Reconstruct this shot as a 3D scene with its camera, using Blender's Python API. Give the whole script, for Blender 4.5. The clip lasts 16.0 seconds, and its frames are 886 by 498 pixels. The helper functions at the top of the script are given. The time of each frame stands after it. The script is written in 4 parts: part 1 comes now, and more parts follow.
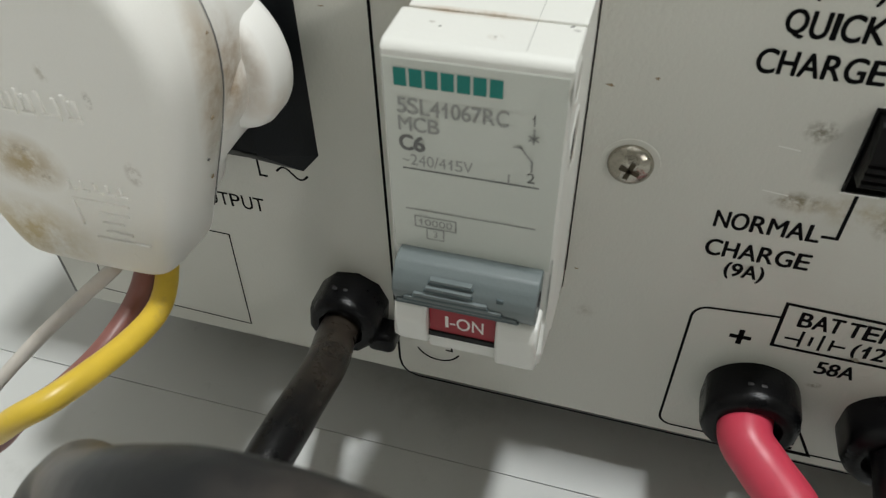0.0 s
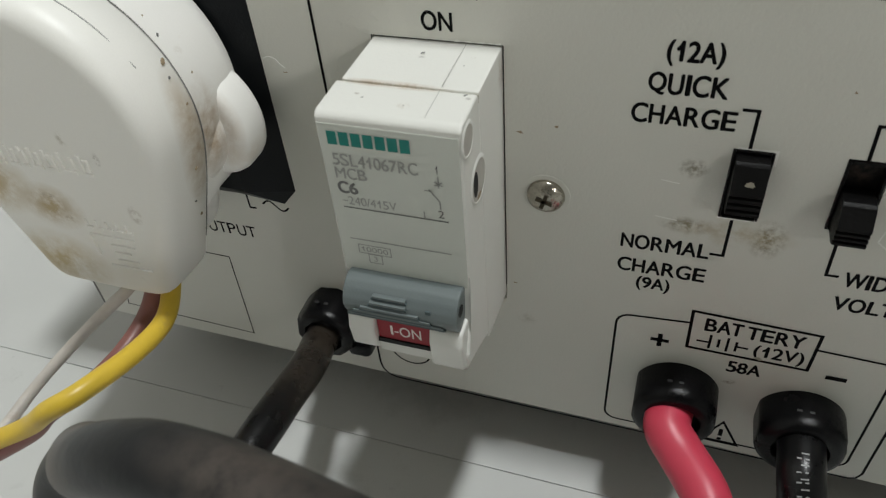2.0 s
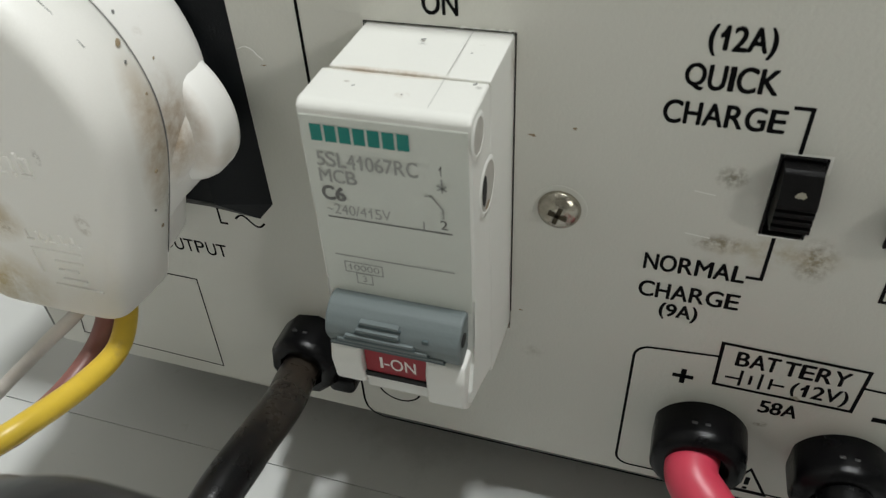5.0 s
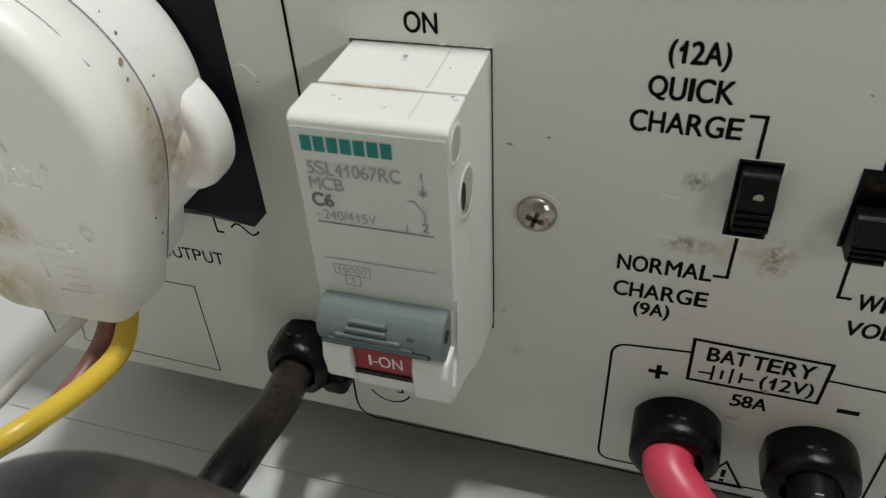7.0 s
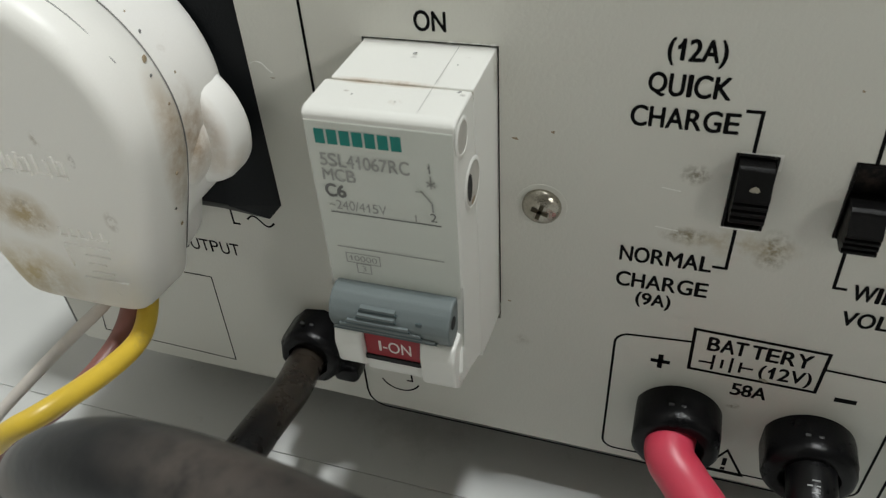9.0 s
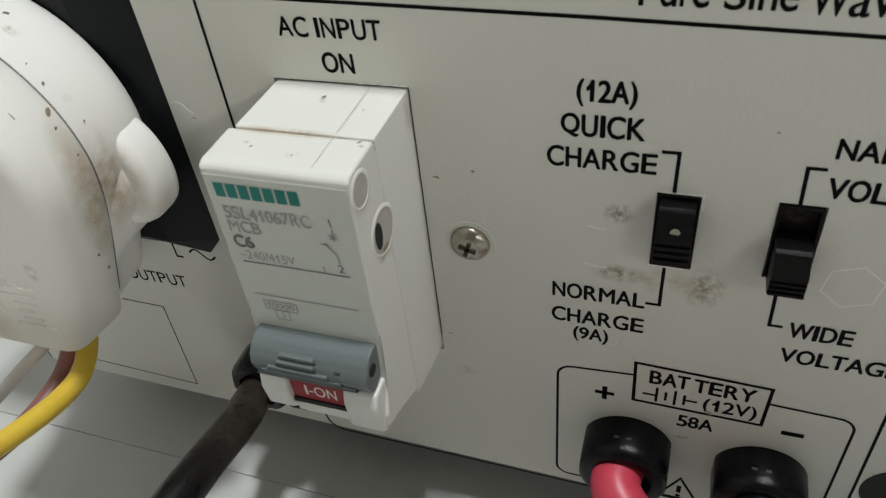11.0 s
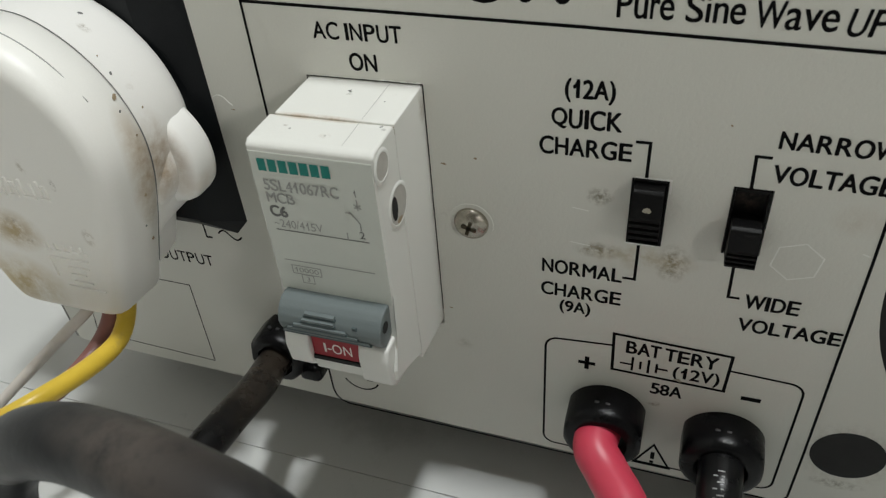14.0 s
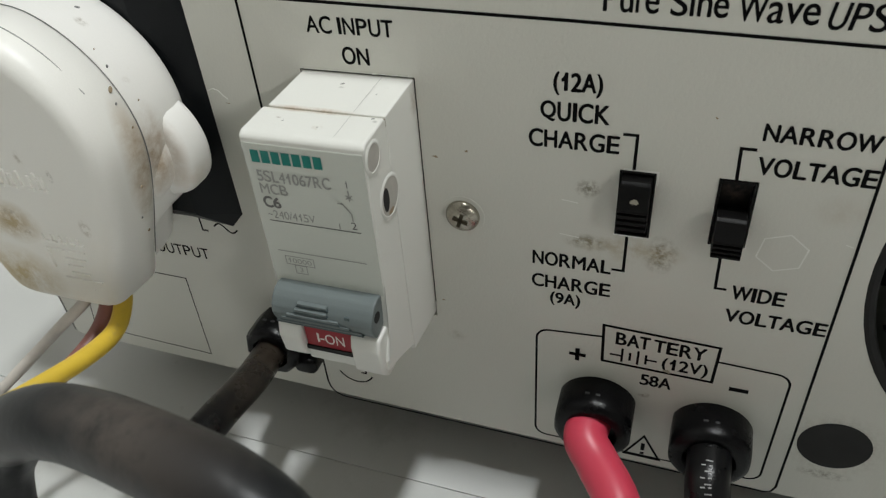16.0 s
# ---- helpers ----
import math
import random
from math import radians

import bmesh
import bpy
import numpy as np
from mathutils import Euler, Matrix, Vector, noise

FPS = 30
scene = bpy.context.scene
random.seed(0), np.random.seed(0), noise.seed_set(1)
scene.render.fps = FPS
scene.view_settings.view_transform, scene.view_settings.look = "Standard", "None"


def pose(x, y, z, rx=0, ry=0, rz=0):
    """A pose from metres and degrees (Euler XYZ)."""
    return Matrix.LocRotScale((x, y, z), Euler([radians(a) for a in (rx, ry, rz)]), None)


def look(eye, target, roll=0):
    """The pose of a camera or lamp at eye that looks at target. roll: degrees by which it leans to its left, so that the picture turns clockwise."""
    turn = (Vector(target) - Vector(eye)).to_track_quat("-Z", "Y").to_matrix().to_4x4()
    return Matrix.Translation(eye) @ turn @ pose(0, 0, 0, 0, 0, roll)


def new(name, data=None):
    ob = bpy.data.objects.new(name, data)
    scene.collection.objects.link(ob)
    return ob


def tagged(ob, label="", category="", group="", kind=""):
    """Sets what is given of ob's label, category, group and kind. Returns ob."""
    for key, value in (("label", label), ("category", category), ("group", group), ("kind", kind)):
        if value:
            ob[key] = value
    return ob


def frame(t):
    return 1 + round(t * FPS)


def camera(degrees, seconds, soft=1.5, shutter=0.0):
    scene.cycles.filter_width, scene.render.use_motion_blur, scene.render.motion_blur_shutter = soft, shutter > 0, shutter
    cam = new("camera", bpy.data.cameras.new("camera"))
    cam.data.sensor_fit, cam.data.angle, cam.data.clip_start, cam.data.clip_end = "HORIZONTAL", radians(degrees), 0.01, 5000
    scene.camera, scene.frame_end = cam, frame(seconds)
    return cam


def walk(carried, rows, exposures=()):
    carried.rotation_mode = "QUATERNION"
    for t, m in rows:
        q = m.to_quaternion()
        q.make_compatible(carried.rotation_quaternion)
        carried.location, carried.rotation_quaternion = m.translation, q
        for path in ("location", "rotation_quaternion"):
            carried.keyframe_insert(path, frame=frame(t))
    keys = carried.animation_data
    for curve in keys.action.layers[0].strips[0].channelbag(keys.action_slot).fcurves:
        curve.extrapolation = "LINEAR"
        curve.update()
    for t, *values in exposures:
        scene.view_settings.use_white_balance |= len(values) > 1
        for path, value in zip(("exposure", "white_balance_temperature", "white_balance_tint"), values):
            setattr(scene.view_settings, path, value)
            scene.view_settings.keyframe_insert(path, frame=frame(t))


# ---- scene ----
import functools

cam = camera(62.30, 16.0, soft=1.25)
cam.data.dof.use_dof, cam.data.dof.focus_distance, cam.data.dof.aperture_fstop = True, 0.120, 64.0
PATH = [
    (0, (0.01407, -0.07564, 0.09678), (-0.00733, -0.00565, 0.02864), -1.30),
    (0.5, (0.01995, -0.08134, 0.10115), (-0.00437, -0.01173, 0.03359), -2.71),
    (1, (0.02493, -0.08069, 0.10288), (-0.00066, -0.01104, 0.03584), -3.46),
    (1.5, (0.02648, -0.08558, 0.10876), (-0.00042, -0.01652, 0.04162), -4.71),
    (2, (0.03104, -0.08274, 0.10985), (0.00381, -0.01392, 0.04260), -5.42),
    (2.5, (0.04337, -0.08181, 0.11260), (0.01687, -0.01284, 0.04521), -6.05),
    (3, (0.03400, -0.07898, 0.10991), (0.00744, -0.00954, 0.04303), -5.35),
    (3.5, (0.02547, -0.07476, 0.09904), (0.00046, -0.00505, 0.03184), -3.14),
    (4, (0.02265, -0.07269, 0.09172), (-0.00160, -0.00243, 0.02483), -2.71),
    (4.5, (0.02386, -0.07365, 0.09709), (-0.00136, -0.00208, 0.03197), -3.27),
    (7, (0.02840, -0.07959, 0.10172), (0.00330, -0.00561, 0.03930), -3.60),
    (7.5, (0.02920, -0.08048, 0.10123), (0.00353, -0.00723, 0.03818), -3.70),
    (8, (0.02977, -0.08313, 0.10268), (0.00342, -0.00951, 0.04035), -3.83),
    (10.5, (0.03109, -0.07944, 0.10332), (0.00346, -0.00716, 0.03998), -5.06),
    (11, (0.04107, -0.07221, 0.10695), (0.01155, -0.00153, 0.04267), -7.02),
    (11.5, (0.03844, -0.07878, 0.10437), (0.00863, -0.00726, 0.04116), -5.92),
    (12, (0.04505, -0.08460, 0.11172), (0.01518, -0.01228, 0.04946), -6.18),
    (12.5, (0.04590, -0.08632, 0.11359), (0.01642, -0.01279, 0.05256), -5.24),
    (13, (0.04699, -0.08485, 0.11375), (0.01736, -0.01169, 0.05236), -5.54),
    (13.5, (0.04706, -0.08479, 0.11401), (0.01812, -0.01148, 0.05245), -5.84),
    (14, (0.04456, -0.08762, 0.11083), (0.01560, -0.01442, 0.04917), -5.05),
    (14.5, (0.04368, -0.08707, 0.10979), (0.01530, -0.01376, 0.04799), -4.76),
    (15, (0.04410, -0.08749, 0.11051), (0.01549, -0.01367, 0.04941), -4.67),
    (15.5, (0.04498, -0.08776, 0.11019), (0.01663, -0.01383, 0.04911), -4.38),
    (16, (0.04647, -0.08925, 0.11059), (0.01748, -0.01596, 0.04905), -4.95),
]
walk(cam, [(t, look(eye, target, roll)) for t, eye, target, roll in PATH],
     exposures=[(0.0, 0.18), (0.5, 0.27), (1.0, 0.22), (1.5, 0.05), (2.5, -0.05), (3.5, 0.10), (4.0, 0.49), (4.5, 0.21), (7.0, 0.05), (16.0, 0.05)])

# ---- light: a closed room with one ceiling lamp, one window, one added fill ----
CM = 0.01
FLOOR = -2.25  # all lengths below are centimetres; the panel's face is y = 0


def world_setup():
    w = bpy.data.worlds.new("world")
    scene.world = w
    w.use_nodes = True
    nt = w.node_tree
    sky = nt.nodes.new("ShaderNodeTexSky")
    sky.sky_type, sky.sun_disc = "NISHITA", False
    sky.sun_elevation, sky.sun_rotation = radians(35), radians(120)
    nt.links.new(sky.outputs[0], nt.nodes["Background"].inputs[0])
    nt.nodes["Background"].inputs[1].default_value = 0.1


world_setup()


def area(name, eye, target, sx, sy, watts, colour):
    d = bpy.data.lights.new(name, "AREA")
    d.shape, d.size, d.size_y, d.energy, d.color = "RECTANGLE", sx, sy, watts, colour
    ob = new(name, d)
    ob.matrix_world = look(eye, target)
    return ob


area("ceiling_lamp_light", (0.34, 0.03, 2.28), (0.0, -0.01, 0.0), 0.16, 0.16, 34.5, (0.965, 1.0, 1.0))
area("window_light", (1.75, -1.5, 1.0), (0.03, 0.0, 0.03), 0.24, 0.24, 11.9, (0.99, 0.985, 0.935))
# unseen lamp added on the left as soft fill
area("added_fill_light", (-0.78, -0.62, 1.05), (0.0, 0.0, 0.0), 0.6, 0.8, 0.6, (0.985, 1.0, 0.955))


# ---- materials ----
def mat(name, colour, rough=0.5, metal=0.0, grain=0.0, grain_scale=4000.0, bump=0.0, bump_scale=3000.0,
        stain=None, stain_scale=60.0, stain_amount=0.0, coat=0.0, spec=0.5, sss=0.0, spots=()):
    m = bpy.data.materials.new(name)
    m.use_nodes = True
    nt = m.node_tree
    b = nt.nodes["Principled BSDF"]
    b.inputs["Roughness"].default_value, b.inputs["Metallic"].default_value = rough, metal
    b.inputs["Coat Weight"].default_value = coat
    b.inputs["Specular IOR Level"].default_value = spec
    if sss:
        b.inputs["Subsurface Weight"].default_value = sss
        b.inputs["Subsurface Radius"].default_value = (0.002, 0.0016, 0.0012)
    pos = nt.nodes.new("ShaderNodeNewGeometry").outputs["Position"]

    def tex(scale, detail=4.0, roughness=0.6):
        n = nt.nodes.new("ShaderNodeTexNoise")
        n.inputs["Scale"].default_value, n.inputs["Detail"].default_value, n.inputs["Roughness"].default_value = scale, detail, roughness
        nt.links.new(pos, n.inputs["Vector"])
        return n.outputs["Fac"]

    def ramp(fac, a, c):
        n = nt.nodes.new("ShaderNodeMapRange")
        n.inputs["From Min"].default_value, n.inputs["From Max"].default_value = a, c
        nt.links.new(fac, n.inputs["Value"])
        return n.outputs["Result"]

    def mix(fac, a, c):
        n = nt.nodes.new("ShaderNodeMix")
        n.data_type = "RGBA"
        for sock, v in ((n.inputs[6], a), (n.inputs[7], c)):
            if isinstance(v, tuple):
                sock.default_value = (*v, 1)
            else:
                nt.links.new(v, sock)
        if isinstance(fac, float):
            n.inputs[0].default_value = fac
        else:
            nt.links.new(fac, n.inputs[0])
        return n.outputs[2]

    col = colour
    if grain:
        lo = tuple(c * (1 - grain) for c in colour)
        col = mix(ramp(tex(grain_scale), 0.3, 0.7), lo, colour)
        col = mix(ramp(tex(grain_scale / 30), 0.3, 0.75), col, tuple(c * (1 - grain * 0.5) for c in colour))
    if stain:
        f = ramp(tex(stain_scale, 8.0, 0.7), 0.62 - stain_amount, 0.78 - stain_amount * 0.6)
        mul = nt.nodes.new("ShaderNodeMath")
        mul.operation = "MULTIPLY"
        nt.links.new(f, mul.inputs[0])
        mul.inputs[1].default_value = 0.6
        col = mix(mul.outputs[0], col, stain)
    for centre, size, strength, tint, fine in spots:
        # a ragged stain, or painted shade, round one place: centre and half-sizes in centimetres
        sub = nt.nodes.new("ShaderNodeVectorMath")
        sub.operation = "SUBTRACT"
        nt.links.new(pos, sub.inputs[0])
        sub.inputs[1].default_value = [c * 0.01 for c in centre]
        mul = nt.nodes.new("ShaderNodeVectorMath")
        mul.operation = "MULTIPLY"
        nt.links.new(sub.outputs[0], mul.inputs[0])
        mul.inputs[1].default_value = [100.0 / c for c in size]
        ln = nt.nodes.new("ShaderNodeVectorMath")
        ln.operation = "LENGTH"
        nt.links.new(mul.outputs[0], ln.inputs[0])
        fall = nt.nodes.new("ShaderNodeMapRange")
        fall.inputs["From Min"].default_value, fall.inputs["From Max"].default_value = 1.0, 0.2
        nt.links.new(ln.outputs["Value"], fall.inputs["Value"])
        add = nt.nodes.new("ShaderNodeMath")
        add.operation = "MULTIPLY"
        nt.links.new(fall.outputs["Result"], add.inputs[0])
        lo, hi = (0.42, 0.60) if fine > 300 else (0.30, 0.55)
        nt.links.new(ramp(tex(fine * (0.75 if fine > 300 else 1.0), 7.0, 0.7), lo, hi), add.inputs[1])
        amt = nt.nodes.new("ShaderNodeMath")
        amt.operation = "MULTIPLY"
        nt.links.new(add.outputs[0], amt.inputs[0])
        amt.inputs[1].default_value = strength
        col = mix(amt.outputs[0], col, tint)
    if isinstance(col, tuple):
        b.inputs["Base Color"].default_value = (*col, 1)
    else:
        nt.links.new(col, b.inputs["Base Color"])
    if bump:
        n = nt.nodes.new("ShaderNodeBump")
        n.inputs["Strength"].default_value, n.inputs["Distance"].default_value = bump, 0.0002
        nt.links.new(tex(bump_scale, 3.0), n.inputs["Height"])
        nt.links.new(n.outputs[0], b.inputs["Normal"])
    r = nt.nodes.new("ShaderNodeMapRange")
    r.inputs["To Min"].default_value, r.inputs["To Max"].default_value = max(0.03, rough - 0.08), min(1.0, rough + 0.1)
    nt.links.new(tex(250.0), r.inputs["Value"])
    nt.links.new(r.outputs[0], b.inputs["Roughness"])
    return m


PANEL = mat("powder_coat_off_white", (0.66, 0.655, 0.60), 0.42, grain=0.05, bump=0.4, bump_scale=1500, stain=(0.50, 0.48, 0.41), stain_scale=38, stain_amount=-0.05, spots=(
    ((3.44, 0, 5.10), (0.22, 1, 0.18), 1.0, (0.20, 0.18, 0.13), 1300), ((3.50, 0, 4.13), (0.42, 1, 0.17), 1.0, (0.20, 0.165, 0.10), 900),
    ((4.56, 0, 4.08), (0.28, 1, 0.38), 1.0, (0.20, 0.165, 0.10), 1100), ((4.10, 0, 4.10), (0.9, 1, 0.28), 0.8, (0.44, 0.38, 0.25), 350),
    ((4.62, 0, 0.98), (0.14, 1, 0.07), 0.9, (0.2, 0.16, 0.1), 1500), ((7.7, 0, -0.12), (0.5, 1, 0.14), 0.7, (0.2, 0.18, 0.14), 1500),
    # the (-4.2, -0.86) spot paints grime and contact shade along the bottom edge
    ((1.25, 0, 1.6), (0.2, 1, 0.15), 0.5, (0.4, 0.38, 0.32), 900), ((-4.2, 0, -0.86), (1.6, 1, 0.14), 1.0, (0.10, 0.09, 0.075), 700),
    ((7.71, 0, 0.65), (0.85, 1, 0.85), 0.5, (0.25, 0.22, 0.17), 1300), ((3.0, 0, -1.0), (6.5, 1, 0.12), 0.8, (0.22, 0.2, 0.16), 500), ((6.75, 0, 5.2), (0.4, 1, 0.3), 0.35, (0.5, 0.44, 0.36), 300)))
INK = mat("black_screen_print", (0.003, 0.003, 0.0035), 0.55, grain=0.2, spec=0.08)
# near-black put in for shade inside holes and gaps; also the fan guard
INSIDE = mat("dark_inside", (0.01, 0.01, 0.01), 0.8)
CASE = mat("case_paint_grey", (0.42, 0.42, 0.39), 0.5, grain=0.06, bump=0.2)
EDGE_SHADE = mat("panel_edge_shade", (0.16, 0.16, 0.155), 0.5, grain=0.2, grain_scale=500)
BREAKER = mat("breaker_white_plastic", (0.76, 0.76, 0.72), 0.38, grain=0.03, bump=0.12, bump_scale=2500, stain=(0.5, 0.42, 0.3), stain_scale=150, stain_amount=-0.05, spots=(
    ((-0.2, -1.09, 6.52), (0.9, 0.10, 0.2), 1.0, (0.42, 0.31, 0.21), 260), ((-0.05, -0.40, 6.57), (0.07, 0.03, 0.1), 1.0, (0.06, 0.05, 0.04), 900),
    ((0.80, -1.22, 6.5), (0.05, 0.04, 0.1), 1.0, (0.05, 0.04, 0.03), 900), ((-0.55, -1.35, 6.5), (0.05, 0.03, 0.1), 0.9, (0.2, 0.15, 0.1), 900),
    ((0.1, -1.5, 6.5), (0.1, 0.08, 0.1), 0.8, (0.4, 0.32, 0.24), 900), ((0.6, -0.3, 6.57), (0.04, 0.03, 0.1), 0.8, (0.2, 0.15, 0.1), 900),
    ((0.6, -2.1, 2.6), (0.4, 0.3, 0.12), 0.9, (0.36, 0.28, 0.18), 400), ((0.88, -0.1, 6.3), (0.1, 0.15, 0.3), 0.6, (0.4, 0.33, 0.25), 500)))
# greyer copy of the breaker's white: the front's shade is in the colour
BREAKER_FACE_SHADE = mat("breaker_face_shaded_plastic", (0.60, 0.62, 0.57), 0.45, grain=0.03, bump=0.12, bump_scale=2500)
GREY_PRINT = mat("grey_print", (0.35, 0.355, 0.335), 0.5, grain=0.15)
DARK_PRINT = mat("dark_grey_print", (0.17, 0.17, 0.165), 0.5, grain=0.15)
# grey that stands for shade inside the flank's rivet holes
RECESS_SHADE = mat("recess_shade_grey", (0.50, 0.48, 0.44), 0.6, grain=0.2, grain_scale=600)
TEAL = mat("teal_print", (0.0, 0.20, 0.17), 0.45, grain=0.12)
TOGGLE = mat("toggle_blue_grey_plastic", (0.14, 0.166, 0.168), 0.4, grain=0.06, bump=0.15)
TOGGLE_DARK = mat("toggle_shade_and_stamp", (0.06, 0.085, 0.09), 0.5, grain=0.1)
RED_FLAG = mat("red_indicator", (0.30, 0.012, 0.022), 0.4, grain=0.08)
WHITE_INK = mat("white_print", (0.78, 0.72, 0.68), 0.5)
STEEL = mat("nickel_plated_steel", (0.60, 0.56, 0.48), 0.22, metal=1.0, grain=0.65, grain_scale=900, bump=1.0, bump_scale=700)
SLOT = mat("slot_shade_and_tarnish", (0.10, 0.085, 0.06), 0.35, metal=0.9, grain=0.6, grain_scale=1500)
SWITCH = mat("black_switch_plastic", (0.0045, 0.0043, 0.0043), 0.45, grain=0.3, grain_scale=700, bump=0.5, bump_scale=1200, spec=0.15, stain=(0.032, 0.029, 0.026), stain_scale=700, stain_amount=-0.02, spots=(((5.42, 0.1, 5.3), (0.25, 0.3, 0.25), 0.9, (0.05, 0.035, 0.026), 900),))
SOCKET = mat("socket_black_plastic", (0.005, 0.0065, 0.008), 0.45, grain=0.2, bump=0.2, spec=0.22)
GLAND = mat("black_nylon", (0.003, 0.003, 0.0035), 0.24, grain=0.3, bump=0.3, spec=0.18)
CABLE = mat("black_pvc_sheath", (0.004, 0.004, 0.0045), 0.28, grain=0.25, grain_scale=300, bump=0.15, stain=(0.016, 0.013, 0.010), stain_scale=45, stain_amount=0.02, spec=0.35,
            spots=(((-2.25, -1.5, 1.0), (1.0, 1.9, 1.3), 1.0, (0.036, 0.028, 0.021), 200),))
LOOP = mat("dusty_black_pvc", (0.010, 0.011, 0.0125), 0.40, grain=0.3, grain_scale=260, bump=0.5, bump_scale=220, spec=0.32, stain=(0.075, 0.064, 0.058), stain_scale=85, stain_amount=0.03, spots=(
    ((-2.0, -5.8, 5.2), (1.6, 1.6, 0.75), 0.75, (0.085, 0.07, 0.062), 180), ((0.6, -6.3, 6.55), (1.6, 1.3, 0.35), 0.7, (0.085, 0.07, 0.06), 220)))
GLAND_MARK = mat("worn_moulding", (0.02, 0.02, 0.02), 0.5, grain=0.5, grain_scale=2500)
CABLE_PRINT = mat("worn_white_print", (0.36, 0.36, 0.36), 0.5, grain=0.4, grain_scale=2500)
RED = mat("red_pvc", (0.58, 0.05, 0.09), 0.40, grain=0.08, grain_scale=500, bump=0.06, sss=0.15)
YELLOW = mat("yellow_pvc", (0.72, 0.50, 0.05), 0.36, grain=0.12, grain_scale=400, stain=(0.36, 0.24, 0.12), stain_scale=160, stain_amount=0.03)
BROWN = mat("brown_pvc", (0.25, 0.10, 0.085), 0.4, grain=0.15, grain_scale=400)
GREYWIRE = mat("greyed_white_pvc", (0.58, 0.54, 0.49), 0.45, grain=0.15, grain_scale=300, stain=(0.3, 0.2, 0.13), stain_scale=140, stain_amount=0.06)
PLUG = mat("plug_white_plastic", (0.86, 0.85, 0.81), 0.42, grain=0.03, bump=0.12, stain=(0.66, 0.60, 0.48), stain_scale=75, stain_amount=-0.03, spots=(
    ((-6.2, -2.3, 5.1), (0.9, 1, 0.7), 1.0, (0.50, 0.39, 0.20), 170), ((-5.2, -2.3, 4.75), (0.6, 1, 0.45), 1.0, (0.45, 0.35, 0.19), 260),
    ((-5.6, -2.2, 3.6), (1.0, 1, 0.7), 1.0, (0.52, 0.42, 0.23), 180), ((-5.15, -2.3, 4.95), (0.14, 1, 0.06), 1.0, (0.2, 0.15, 0.09), 900),
    ((-4.95, -2.3, 4.6), (0.16, 1, 0.12), 0.9, (0.25, 0.19, 0.1), 700), ((-3.72, -2.3, 4.85), (0.12, 1, 0.18), 0.9, (0.34, 0.29, 0.22), 900),
    ((-3.95, -2.3, 5.75), (0.06, 1, 0.12), 1.0, (0.2, 0.17, 0.13), 1200), ((-4.4, -2.3, 6.0), (0.08, 1, 0.16), 0.7, (0.4, 0.36, 0.28), 900),
    ((-2.98, -1.60, 5.70), (0.6, 0.36, 1.1), 1.0, (0.45, 0.33, 0.20), 130), ((-3.2, -1.55, 4.9), (0.3, 0.25, 0.4), 0.6, (0.45, 0.38, 0.28), 500)))
PLUG_BACK = mat("plug_white_plastic_back", (0.88, 0.87, 0.84), 0.36, grain=0.03, bump=0.1, stain=(0.66, 0.60, 0.50), stain_scale=90, stain_amount=-0.03, spots=(
    ((-2.95, -1.24, 5.60), (0.6, 0.42, 0.95), 1.0, (0.42, 0.31, 0.20), 150), ((-3.2, -1.2, 6.75), (0.2, 0.12, 0.12), 1.0, (0.4, 0.33, 0.25), 500),
    ((-3.7, -1.0, 7.5), (0.12, 0.08, 0.2), 1.0, (0.3, 0.26, 0.2), 900), ((-2.8, -0.8, 5.0), (0.4, 0.4, 0.3), 0.5, (0.6, 0.5, 0.4), 300)))
DIRT = mat("brown_grime", (0.36, 0.28, 0.18), 0.7, grain=0.3, grain_scale=900)
SMUDGE_AND_HIGHLIGHT = mat("grey_brown_smudge_and_highlight", (0.40, 0.375, 0.30), 0.7, grain=0.25, grain_scale=900)
BLANK = mat("pale_sticker_film", (0.82, 0.82, 0.78), 0.25)
TILE = mat("glazed_floor_tile", (0.52, 0.525, 0.51), 0.30, spec=0.3, grain=0.03, grain_scale=200, bump=0.04, bump_scale=300, stain=(0.30, 0.30, 0.285), stain_scale=24, stain_amount=0.05)
GROUT = mat("grey_grout", (0.46, 0.45, 0.43), 0.9, grain=0.15)
WALL = mat("wall_paint", (0.58, 0.57, 0.535), 0.8, grain=0.03, grain_scale=60)
LAMP = bpy.data.materials.new("lamp_diffuser")
LAMP.use_nodes = True
LAMP.node_tree.nodes["Principled BSDF"].inputs["Emission Color"].default_value = (1.0, 0.97, 0.9, 1)
LAMP.node_tree.nodes["Principled BSDF"].inputs["Emission Strength"].default_value = 3.0


# ---- building helpers ----
def part(name, bm, material, parent=None, label="", smooth=35):
    """One mesh object from a bmesh in centimetres."""
    bmesh.ops.recalc_face_normals(bm, faces=bm.faces)
    bmesh.ops.scale(bm, vec=(CM, CM, CM), verts=bm.verts)
    me = bpy.data.meshes.new(name)
    bm.to_mesh(me)
    bm.free()
    me.materials.append(material)
    if smooth:
        me.shade_smooth()
        me.set_sharp_from_angle(angle=radians(smooth))
    ob = new(name, me)
    if smooth and len(me.polygons) < 260 and name != "tile":
        ob.modifiers.new("weighted", "WEIGHTED_NORMAL").keep_sharp = True
    if parent:
        ob.parent = parent
    if label:
        tagged(ob, label)
    return ob


def thing(name, label, category, kind="", group=""):
    return tagged(new(name), label, category, group, kind)


